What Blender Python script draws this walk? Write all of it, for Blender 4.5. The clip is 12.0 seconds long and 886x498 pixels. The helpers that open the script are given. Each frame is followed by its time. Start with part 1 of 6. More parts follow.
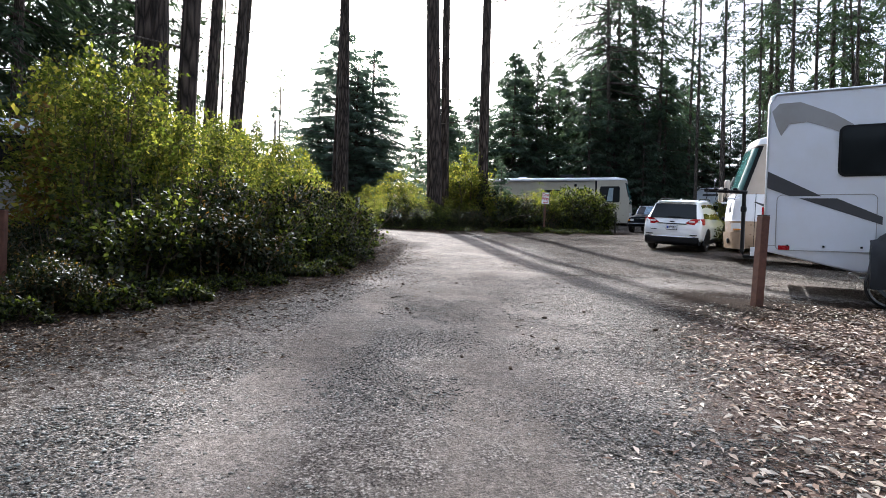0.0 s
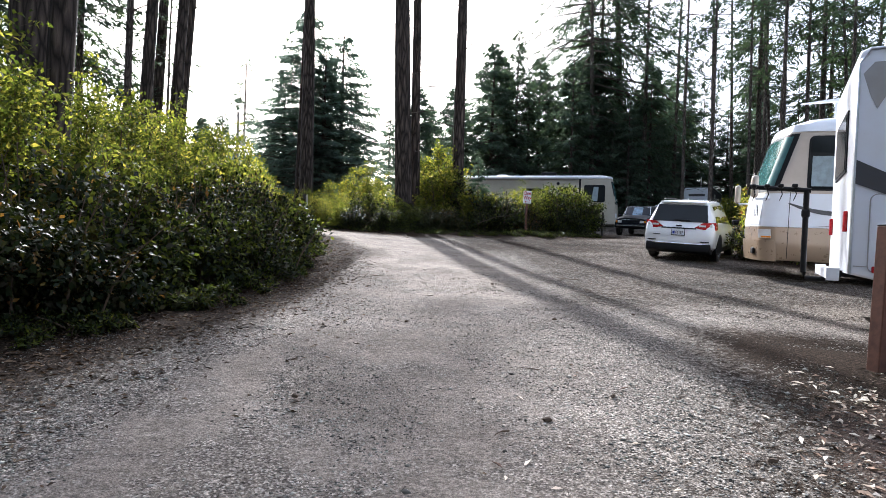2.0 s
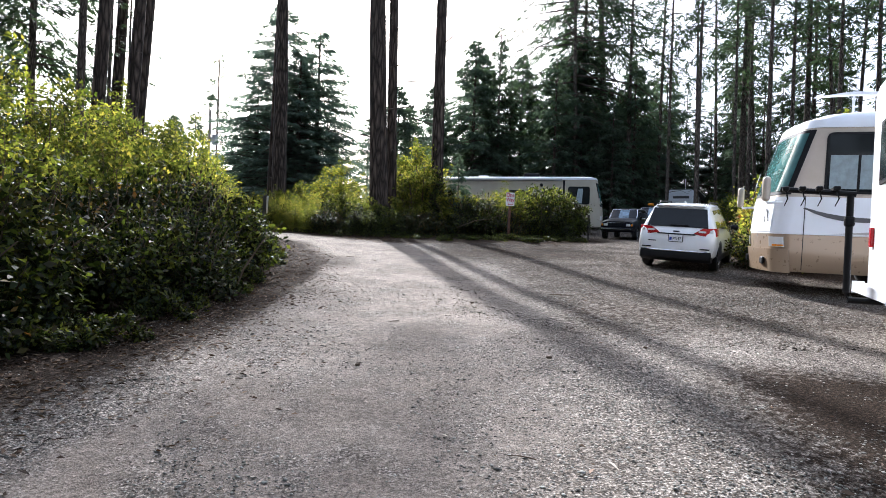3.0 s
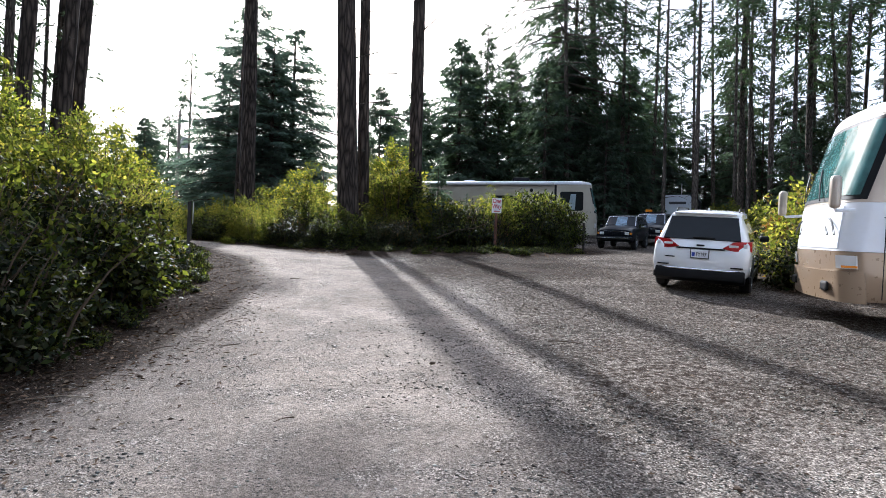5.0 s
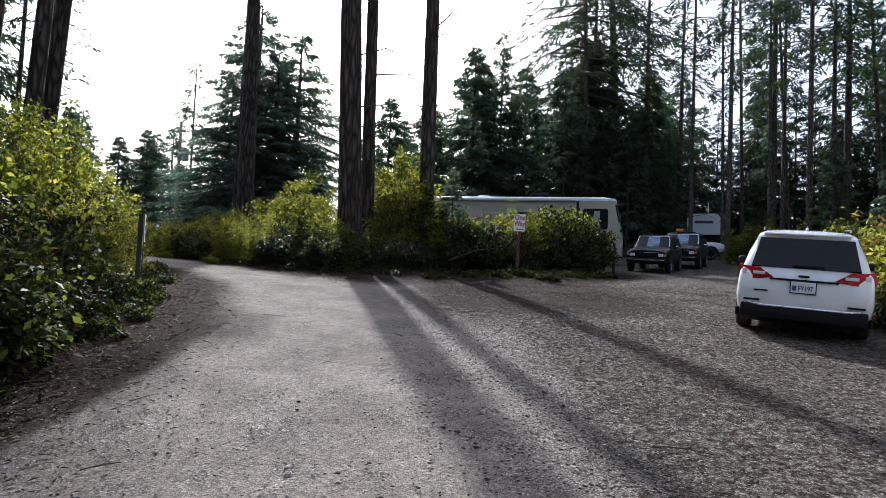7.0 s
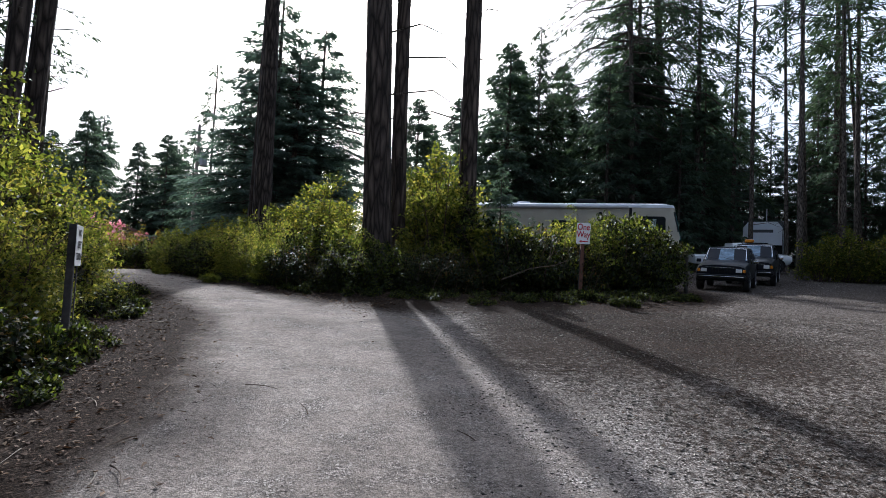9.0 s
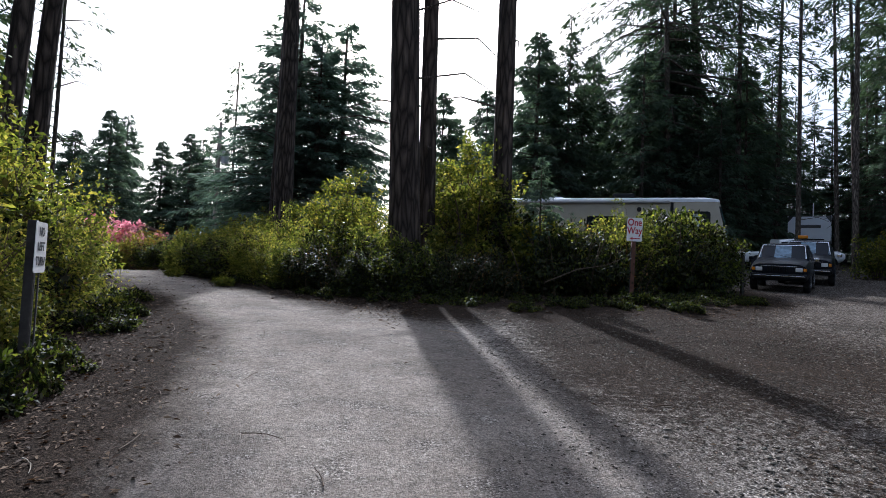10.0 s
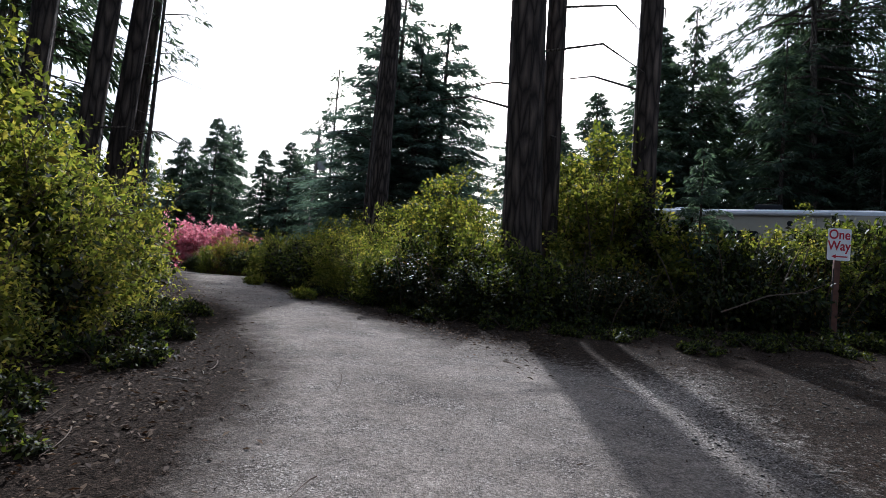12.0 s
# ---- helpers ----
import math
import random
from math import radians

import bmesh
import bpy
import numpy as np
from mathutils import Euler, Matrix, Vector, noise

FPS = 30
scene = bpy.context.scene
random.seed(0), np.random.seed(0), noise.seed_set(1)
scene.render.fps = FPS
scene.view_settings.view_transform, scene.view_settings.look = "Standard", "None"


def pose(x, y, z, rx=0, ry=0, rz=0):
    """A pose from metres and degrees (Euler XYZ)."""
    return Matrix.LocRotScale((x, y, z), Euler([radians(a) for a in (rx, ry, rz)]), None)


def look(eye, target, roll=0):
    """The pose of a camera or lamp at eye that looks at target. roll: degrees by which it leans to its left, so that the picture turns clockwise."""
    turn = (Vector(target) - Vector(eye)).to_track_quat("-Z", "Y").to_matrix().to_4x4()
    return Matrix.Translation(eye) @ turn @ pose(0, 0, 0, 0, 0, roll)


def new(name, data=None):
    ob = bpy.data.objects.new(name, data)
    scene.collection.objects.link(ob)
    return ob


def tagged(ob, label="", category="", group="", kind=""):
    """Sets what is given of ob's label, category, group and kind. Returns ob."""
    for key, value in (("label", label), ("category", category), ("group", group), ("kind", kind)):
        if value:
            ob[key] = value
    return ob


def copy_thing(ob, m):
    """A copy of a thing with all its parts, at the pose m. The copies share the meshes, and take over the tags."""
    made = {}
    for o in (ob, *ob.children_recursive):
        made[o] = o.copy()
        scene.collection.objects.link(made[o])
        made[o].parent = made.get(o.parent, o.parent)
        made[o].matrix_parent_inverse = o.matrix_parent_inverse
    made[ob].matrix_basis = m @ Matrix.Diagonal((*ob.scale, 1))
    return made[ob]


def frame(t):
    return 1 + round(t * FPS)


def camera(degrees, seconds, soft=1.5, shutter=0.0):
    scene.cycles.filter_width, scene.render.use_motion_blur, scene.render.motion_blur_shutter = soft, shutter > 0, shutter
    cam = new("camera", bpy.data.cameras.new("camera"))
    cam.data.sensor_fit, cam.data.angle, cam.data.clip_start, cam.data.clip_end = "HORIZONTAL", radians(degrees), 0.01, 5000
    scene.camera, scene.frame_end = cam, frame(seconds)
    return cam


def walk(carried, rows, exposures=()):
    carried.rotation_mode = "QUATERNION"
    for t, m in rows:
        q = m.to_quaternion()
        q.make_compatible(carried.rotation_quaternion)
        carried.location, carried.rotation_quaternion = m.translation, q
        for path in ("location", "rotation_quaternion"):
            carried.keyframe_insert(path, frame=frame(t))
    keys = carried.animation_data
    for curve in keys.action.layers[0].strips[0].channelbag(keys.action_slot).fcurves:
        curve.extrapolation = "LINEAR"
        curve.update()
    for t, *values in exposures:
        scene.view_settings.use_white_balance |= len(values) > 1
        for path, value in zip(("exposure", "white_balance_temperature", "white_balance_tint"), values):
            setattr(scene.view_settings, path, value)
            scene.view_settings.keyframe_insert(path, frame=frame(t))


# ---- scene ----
cam = camera(74.7, 12.0, 0.85)
PATH = [
    (0, (0.082, -0.361, 1.098), (0.056, 1.638, 1.102), 1.9),
    (0.5, (0.103, 0.357, 1.178), (0.081, 2.357, 1.19), 1.9),
    (1, (0.19, 1.083, 1.24), (0.19, 3.083, 1.253), 2.0),
    (1.5, (0.304, 1.928, 1.329), (0.333, 3.928, 1.331), 2.1),
    (2, (0.415, 2.69, 1.367), (0.463, 4.69, 1.369), 2.1),
    (2.5, (0.488, 3.434, 1.461), (0.549, 5.434, 1.468), 2.1),
    (3, (0.604, 4.165, 1.537), (0.714, 6.161, 1.545), 2.1),
    (3.2, (0.619, 4.389, 1.59), (0.748, 6.384, 1.596), 2.5),
    (5, (1.168, 6.924, 1.818), (1.313, 8.919, 1.848), 1.9),
    (5.5, (1.24, 7.607, 1.889), (1.385, 9.601, 1.941), 2.3),
    (6, (1.253, 8.282, 1.961), (1.392, 10.276, 2.019), 2.4),
    (6.5, (1.233, 8.939, 1.995), (1.363, 10.934, 2.065), 2.6),
    (7, (1.17, 9.541, 2.022), (1.282, 11.536, 2.11), 2.5),
    (7.2, (1.147, 9.741, 2.021), (1.256, 11.736, 2.12), 2.5),
    (8.8, (0.769, 12.471, 2.367), (0.811, 14.468, 2.475), 2.7),
    (9, (0.756, 12.731, 2.358), (0.785, 14.728, 2.468), 2.8),
    (9.5, (0.639, 13.415, 2.413), (0.641, 15.412, 2.519), 2.7),
    (10, (0.503, 14.134, 2.44), (0.454, 16.131, 2.54), 2.6),
    (10.5, (0.31, 14.867, 2.469), (0.201, 16.861, 2.585), 2.6),
    (11, (0.114, 15.516, 2.49), (-0.06, 17.504, 2.627), 3.6),
    (11.5, (-0.084, 16.144, 2.504), (-0.344, 18.122, 2.642), 4.6),
    (12, (-0.245, 16.73, 2.493), (-0.604, 18.694, 2.62), 4.8),
]
walk(cam, [(t, look(eye, target, roll)) for t, eye, target, roll in PATH],
     [(0.0, 1.36, 5750, 10), (3.0, 1.33, 5750, 10), (5.5, 1.12, 5650, 10), (7.0, 0.66, 5600, 10), (9.0, 0.52, 5500, 10), (10.0, 0.46, 5450, 10), (12.0, 0.22, 5450, 10)])

# ---- world, sun, exposure ----
SUN_AZ, SUN_EL = -11.3, 36.0      # degrees: clockwise from +y, above the horizon
world = bpy.data.worlds.new("sky")
scene.world = world
world.use_nodes = True
wn, wl = world.node_tree.nodes, world.node_tree.links
wn.clear()
sky = wn.new("ShaderNodeTexSky")
sky.sky_type = "NISHITA"
sky.sun_disc = False
sky.sun_elevation, sky.sun_rotation = radians(SUN_EL), radians(SUN_AZ)
sky.dust_density, sky.air_density = 6.0, 1.0
haze = wn.new("ShaderNodeMix")
haze.data_type = "RGBA"
haze.inputs[0].default_value = 0.2
haze.inputs[7].default_value = (14.6, 15.4, 17.2, 1)
bg = wn.new("ShaderNodeBackground")
bg.inputs[1].default_value = 0.11
wo = wn.new("ShaderNodeOutputWorld")
wl.new(sky.outputs[0], haze.inputs[6])
wl.new(haze.outputs[2], bg.inputs[0])
wl.new(bg.outputs[0], wo.inputs[0])
sun_data = bpy.data.lights.new("sun", "SUN")
sun_data.energy, sun_data.angle, sun_data.color = 5.0, radians(1.0), (1.0, 0.955, 0.9)
sun = new("sun", sun_data)
sun_dir = Vector((math.sin(radians(SUN_AZ)) * math.cos(radians(SUN_EL)), math.cos(radians(SUN_AZ)) * math.cos(radians(SUN_EL)), math.sin(radians(SUN_EL))))
sun.matrix_world = Matrix.Translation((0, 0, 60)) @ sun_dir.to_track_quat("Z", "Y").to_matrix().to_4x4()

# ---- materials ----
def material(name, rough=0.6, metal=0.0, spec=0.5):
    m = bpy.data.materials.new(name)
    m.use_nodes = True
    n = m.node_tree.nodes
    b = n["Principled BSDF"]
    b.inputs["Roughness"].default_value = rough
    b.inputs["Metallic"].default_value = metal
    b.inputs["Specular IOR Level"].default_value = spec
    return m, n, m.node_tree.links, b


def ramp_node(n, stops):
    r = n.new("ShaderNodeValToRGB")
    e = r.color_ramp.elements
    while len(e) < len(stops):
        e.new(0.5)
    for el, (p, c) in zip(e, stops):
        el.position, el.color = p, (*c, 1)
    return r


def noise_node(n, l, scale, detail=4, rough=0.6, coord=None):
    t = n.new("ShaderNodeTexNoise")
    t.inputs["Scale"].default_value, t.inputs["Detail"].default_value, t.inputs["Roughness"].default_value = scale, detail, rough
    if coord is None:
        coord = n.new("ShaderNodeTexCoord").outputs["Object"]
    l.new(coord, t.inputs["Vector"])
    return t


def mix_col(n, l, fac, a, b, mode="MIX"):
    x = n.new("ShaderNodeMix")
    x.data_type, x.blend_type = "RGBA", mode
    for sock, v in ((x.inputs[0], fac), (x.inputs[6], a), (x.inputs[7], b)):
        if isinstance(v, (int, float)):
            sock.default_value = v
        elif isinstance(v, tuple):
            sock.default_value = (*v, 1)
        else:
            l.new(v, sock)
    return x.outputs[2]


def bump(n, l, b, height, strength, dist):
    x = n.new("ShaderNodeBump")
    x.inputs["Strength"].default_value, x.inputs["Distance"].default_value = strength, dist
    l.new(height, x.inputs["Height"])
    l.new(x.outputs[0], b.inputs["Normal"])


def plain(name, col, rough=0.5, metal=0.0, dirt=0.12, scale=3.0, spec=0.5, coat=0.0):
    """Paint, plastic or metal with slight uneven dirt."""
    m, n, l, b = material(name, rough, metal, spec)
    t = noise_node(n, l, scale, 6, 0.65)
    dark = tuple(c * (1 - dirt) * k for c, k in zip(col, (1.0, 0.98, 0.94)))
    r = ramp_node(n, [(0.35, dark), (0.62, col)])
    l.new(t.outputs[0], r.inputs[0])
    l.new(r.outputs[0], b.inputs["Base Color"])
    t2 = noise_node(n, l, scale * 14, 3)
    rr = n.new("ShaderNodeMapRange")
    rr.inputs[3].default_value, rr.inputs[4].default_value = max(rough - 0.08, 0.02), min(rough + 0.12, 1)
    l.new(t2.outputs[0], rr.inputs[0])
    l.new(rr.outputs[0], b.inputs["Roughness"])
    b.inputs["Coat Weight"].default_value = coat
    b.inputs["Coat Roughness"].default_value = 0.08
    return m


def leaf_material(name, cols, trans=0.45, rough=0.45, glow=(1.0, 1.15, 0.45), spec=0.22):
    """Leaves: colour varies leaf by leaf; light passes through."""
    m, n, l, b = material(name, rough, 0.0, spec)
    g = n.new("ShaderNodeNewGeometry")
    k = len(cols)
    r = ramp_node(n, [(i / max(k - 1, 1), c) for i, c in enumerate(cols)])
    l.new(g.outputs["Random Per Island"], r.inputs[0])
    t = noise_node(n, l, 1.3, 3)
    r2 = ramp_node(n, [(0.3, (0.62, 0.66, 0.6)), (0.7, (1.15, 1.1, 1.0))])
    l.new(t.outputs[0], r2.inputs[0])
    c = mix_col(n, l, 1.0, r.outputs[0], r2.outputs[0], "MULTIPLY")
    l.new(c, b.inputs["Base Color"])
    tr = n.new("ShaderNodeBsdfTranslucent")
    l.new(mix_col(n, l, 1.0, c, tuple(1.5 * v for v in glow), "MULTIPLY"), tr.inputs[0])
    mx = n.new("ShaderNodeMixShader")
    mx.inputs[0].default_value = trans
    l.new(b.outputs[0], mx.inputs[1])
    l.new(tr.outputs[0], mx.inputs[2])
    l.new(mx.outputs[0], n["Material Output"].inputs[0])
    return m


def bark_material(name, dark, light, scale=5.0):
    m, n, l, b = material(name, 0.9, 0.0, 0.2)
    co = n.new("ShaderNodeTexCoord")
    mp = n.new("ShaderNodeMapping")
    mp.inputs["Scale"].default_value = (scale, scale, scale * 0.16)
    l.new(co.outputs["Object"], mp.inputs[0])
    t = noise_node(n, l, 1.6, 6, 0.7, mp.outputs[0])
    v = n.new("ShaderNodeTexVoronoi")
    v.feature = "DISTANCE_TO_EDGE"
    v.inputs["Scale"].default_value = 1.9
    l.new(mix_col(n, l, 0.25, mp.outputs[0], t.outputs[1]), v.inputs["Vector"])
    r = ramp_node(n, [(0.0, tuple(0.35 * c for c in dark)), (0.12, dark), (0.5, light)])
    l.new(v.outputs[0], r.inputs[0])
    r3 = ramp_node(n, [(0.3, (0.6, 0.6, 0.6)), (0.7, (1.2, 1.15, 1.1))])
    l.new(t.outputs[0], r3.inputs[0])
    l.new(mix_col(n, l, 1.0, r.outputs[0], r3.outputs[0], "MULTIPLY"), b.inputs["Base Color"])
    ad = n.new("ShaderNodeMath")
    ad.operation = "ADD"
    l.new(v.outputs[0], ad.inputs[0])
    l.new(t.outputs[0], ad.inputs[1])
    bump(n, l, b, ad.outputs[0], 0.9, 0.05)
    return m


M_BARK = bark_material("fir_bark", (0.05, 0.038, 0.03), (0.15, 0.115, 0.09))
M_BARK_THIN = bark_material("thin_bark", (0.10, 0.082, 0.068), (0.25, 0.21, 0.17), 12)
M_STEM = plain("brown_stem", (0.10, 0.065, 0.04), 0.85, dirt=0.4, scale=20)
M_NEEDLE = leaf_material("fir_needles", [(0.036, 0.056, 0.04), (0.058, 0.082, 0.056), (0.082, 0.108, 0.072)], 0.42, 0.6, (0.9, 1.0, 0.62))
# haze and glare painted into the colour: both paler and bluer than fir_needles
M_NEEDLE_HAZED = leaf_material("haze_paled_needles", [(0.06, 0.088, 0.074), (0.09, 0.122, 0.10), (0.12, 0.155, 0.125)], 0.52, 0.7, (0.9, 1.0, 0.72))
M_NEEDLE_HAZED_BLUE = leaf_material("haze_blued_needles", [(0.085, 0.12, 0.11), (0.12, 0.16, 0.145), (0.15, 0.19, 0.17)], 0.55, 0.7, (0.9, 1.0, 0.8))
# evergreen leaf tones pushed near black to carry the shade inside the hedges
M_SALAL_SHADED = leaf_material("glossy_evergreen_leaf_shaded", [(0.006, 0.010, 0.004), (0.012, 0.018, 0.007), (0.020, 0.029, 0.010), (0.026, 0.020, 0.011), (0.042, 0.046, 0.021)], 0.3, 0.5, (1.05, 1.1, 0.45), spec=0.09)
M_SPRING = leaf_material("spring_leaf", [(0.11, 0.13, 0.032), (0.17, 0.18, 0.045), (0.25, 0.235, 0.065), (0.36, 0.29, 0.09)], 0.62, 0.55, (1.05, 1.1, 0.5), spec=0.1)
M_MID = leaf_material("green_leaf", [(0.042, 0.058, 0.018), (0.078, 0.094, 0.027), (0.14, 0.145, 0.042)], 0.55, 0.55, (1.05, 1.1, 0.45), spec=0.1)
M_RUST = leaf_material("rusty_leaf", [(0.12, 0.10, 0.03), (0.2, 0.14, 0.04), (0.22, 0.10, 0.04)], 0.4, 0.5, (1.1, 0.9, 0.45))
M_PINK = leaf_material("pink_blossom", [(0.6, 0.2, 0.28), (0.75, 0.32, 0.4), (0.85, 0.5, 0.56)], 0.5, 0.6, (0.7, 0.55, 0.6), spec=0.1)
M_LITTER = leaf_material("fallen_leaf", [(0.03, 0.018, 0.012), (0.055, 0.033, 0.021), (0.09, 0.056, 0.036), (0.17, 0.12, 0.08)], 0.1, 0.85, (1, 0.8, 0.6))
M_CHIP = leaf_material("wood_chip", [(0.10, 0.055, 0.04), (0.26, 0.18, 0.14), (0.5, 0.41, 0.35), (0.7, 0.62, 0.56)], 0.0, 0.8)
M_PEBBLE = leaf_material("gravel_stone", [(0.055, 0.052, 0.048), (0.13, 0.124, 0.117), (0.24, 0.23, 0.22), (0.48, 0.47, 0.455)], 0.0, 0.75)
# coarse brown stones, made darker still to stand for tree shade
M_PEBBLE_SHADED = leaf_material("brown_gravel_shaded", [(0.03, 0.026, 0.022), (0.07, 0.06, 0.052), (0.13, 0.115, 0.10), (0.27, 0.245, 0.225)], 0.0, 0.8)
# pale blue base colour stands for sky mirrored in the windscreen
M_SCREEN_SKY = plain("windscreen_painted_sky", (0.16, 0.26, 0.36), 0.05, dirt=0.5, scale=4.0, spec=0.8)
M_BRANCH = plain("pale_dead_wood", (0.26, 0.22, 0.17), 0.85, dirt=0.3, scale=12)
M_WHITE = plain("white_gelcoat", (0.76, 0.78, 0.83), 0.3, dirt=0.05, scale=1.2)
M_CARWHITE = plain("white_car_paint", (0.80, 0.81, 0.83), 0.2, dirt=0.04, scale=1.5, coat=0.6)
M_BEIGE = plain("beige_gelcoat", (0.40, 0.355, 0.275), 0.35, dirt=0.1, scale=1.2)
M_TAN = plain("tan_metallic_paint", (0.31, 0.225, 0.15), 0.28, 0.25, dirt=0.06, scale=0.7, coat=0.4)
M_GREYSTRIPE = plain("grey_decal", (0.36, 0.35, 0.34), 0.35, dirt=0.1)
M_DARKSTRIPE = plain("charcoal_decal", (0.06, 0.06, 0.065), 0.35, dirt=0.1)
M_BLACK = plain("black_plastic", (0.008, 0.008, 0.009), 0.55, dirt=0.2, scale=6, spec=0.2)
M_RUBBER = plain("tyre_rubber", (0.022, 0.021, 0.02), 0.8, dirt=0.3, scale=9)
M_COVER = plain("black_vinyl_cover", (0.010, 0.010, 0.012), 0.6, dirt=0.3, scale=4)
M_ALLOY = plain("alloy", (0.55, 0.56, 0.58), 0.3, 0.9, dirt=0.2, scale=8)
M_CHROME = plain("chrome", (0.75, 0.76, 0.78), 0.08, 1.0, dirt=0.08, scale=8)
M_RED = plain("red_lens", (0.36, 0.006, 0.01), 0.25, dirt=0.1, spec=0.3)
M_CLEARLENS = plain("clear_lens", (0.72, 0.72, 0.72), 0.08, dirt=0.1, coat=0.8)
M_AMBER = plain("amber_lens", (0.75, 0.26, 0.02), 0.15, dirt=0.1, coat=0.6)
M_GLASS = plain("tinted_glass", (0.010, 0.012, 0.013), 0.03, dirt=0.2, spec=0.22)
M_TEALGLASS = plain("green_windscreen_glass", (0.06, 0.15, 0.145), 0.05, dirt=0.5, scale=2.5, spec=0.4)
M_CURTAIN = plain("pale_curtain", (0.30, 0.36, 0.38), 0.85, dirt=0.25, scale=7)
M_DARKCAR = plain("dark_blue_car_paint", (0.006, 0.008, 0.014), 0.3, dirt=0.2, spec=0.25)
M_POST = plain("red_brown_painted_timber", (0.13, 0.05, 0.028), 0.75, dirt=0.45, scale=9)
M_OLDWOOD = plain("weathered_dark_timber", (0.05, 0.042, 0.035), 0.85, dirt=0.5, scale=9)
M_SIGN = plain("white_sign_panel", (0.78, 0.76, 0.75), 0.4, dirt=0.08, scale=8)
M_SIGNRED = plain("red_sign_paint", (0.42, 0.006, 0.02), 0.5, dirt=0.1)
M_SIGNBLACK = plain("black_sign_paint", (0.05, 0.05, 0.055), 0.5, dirt=0.1)
M_PLATEBLUE = plain("plate_blue", (0.03, 0.06, 0.35), 0.4, dirt=0.1)
M_PLATE = plain("number_plate", (0.72, 0.75, 0.8), 0.35, dirt=0.06)
M_ROOF = plain("brown_roofing", (0.16, 0.085, 0.07), 0.8, dirt=0.3, scale=3)
M_ROOFBLUE = plain("blue_grey_roofing", (0.3, 0.36, 0.42), 0.6, dirt=0.2, scale=3)
M_SIDING = plain("grey_siding", (0.3, 0.31, 0.32), 0.7, dirt=0.2, scale=3)
M_TENT = plain("white_canvas", (0.75, 0.75, 0.73), 0.7, dirt=0.08)
M_POLE = plain("utility_pole_timber", (0.24, 0.21, 0.18), 0.85, dirt=0.3, scale=6)

# ---- mesh helpers ----
def fast_mesh(name, verts, quads, mat, tri=False):
    k = 3 if tri else 4
    v, q = np.asarray(verts, np.float32).reshape(-1, 3), np.asarray(quads, np.int32).reshape(-1, k)
    me = bpy.data.meshes.new(name)
    me.vertices.add(len(v))
    me.vertices.foreach_set("co", v.ravel())
    me.loops.add(q.size)
    me.loops.foreach_set("vertex_index", q.ravel())
    me.polygons.add(len(q))
    me.polygons.foreach_set("loop_start", np.arange(0, q.size, k, dtype=np.int32))
    me.update(calc_edges=True)
    me.materials.append(mat)
    return me


def part(name, bm, mat, parent=None, label="", smooth=None):
    """Links a bmesh (or mesh) as one object under a thing or a part."""
    if isinstance(bm, bmesh.types.BMesh):
        me = bpy.data.meshes.new(name)
        bmesh.ops.recalc_face_normals(bm, faces=bm.faces[:])
        bm.to_mesh(me)
        bm.free()
        me.materials.append(mat)
    else:
        me = bm
    if smooth:
        me.polygons.foreach_set("use_smooth", [True] * len(me.polygons))
        me.set_sharp_from_angle(angle=radians(smooth))
    ob = new(name, me)
    ob.parent = parent
    if label:
        tagged(ob, label)
    return ob


def box(sx, sy, sz, x=0, y=0, z=0, bevel=0.0, seg=2):
    """A box centred at x, y with its underside at z."""
    bm = bmesh.new()
    bmesh.ops.create_cube(bm, size=1.0, matrix=Matrix.Translation((x, y, z + sz / 2)) @ Matrix.Diagonal((sx, sy, sz, 1)))
    if bevel:
        bmesh.ops.bevel(bm, geom=bm.edges[:], offset=bevel, segments=seg, affect="EDGES", profile=0.5)
    return bm


def add_box(bm, m, sx, sy, sz):
    bmesh.ops.create_cube(bm, size=1.0, matrix=m @ Matrix.Diagonal((sx, sy, sz, 1)))


def rod(points, r0, r1=None, sides=6, bm=None):
    """A tapered tube along points."""
    bm = bm or bmesh.new()
    r1 = r0 if r1 is None else r1
    rings = []
    pts = [Vector(p) for p in points]
    for i, p in enumerate(pts):
        d = (pts[min(i + 1, len(pts) - 1)] - pts[max(i - 1, 0)]).normalized()
        a = d.orthogonal().normalized()
        b = d.cross(a)
        r = r0 + (r1 - r0) * i / max(len(pts) - 1, 1)
        rings.append([bm.verts.new(p + r * (math.cos(2 * math.pi * k / sides) * a + math.sin(2 * math.pi * k / sides) * b)) for k in range(sides)])
    for lo, hi in zip(rings, rings[1:]):
        for k in range(sides):
            bm.faces.new((lo[k], lo[(k + 1) % sides], hi[(k + 1) % sides], hi[k]))
    bm.faces.new(rings[0][::-1])
    bm.faces.new(rings[-1])
    return bm


def extrude_x(profile, x0, x1, bevel=0.0, seg=3):
    """A profile of (y, z) points drawn out from x0 to x1."""
    bm = bmesh.new()
    a = [bm.verts.new((x0, y, z)) for y, z in profile]
    b = [bm.verts.new((x1, y, z)) for y, z in profile]
    n = len(profile)
    bm.faces.new(a)
    bm.faces.new(b[::-1])
    for i in range(n):
        bm.faces.new((a[i], b[i], b[(i + 1) % n], a[(i + 1) % n]))
    if bevel:
        rim = [e for e in bm.edges if abs(e.verts[0].co.x - e.verts[1].co.x) < 1e-6]
        bmesh.ops.bevel(bm, geom=rim, offset=bevel, segments=seg, affect="EDGES", profile=0.5)
    return bm


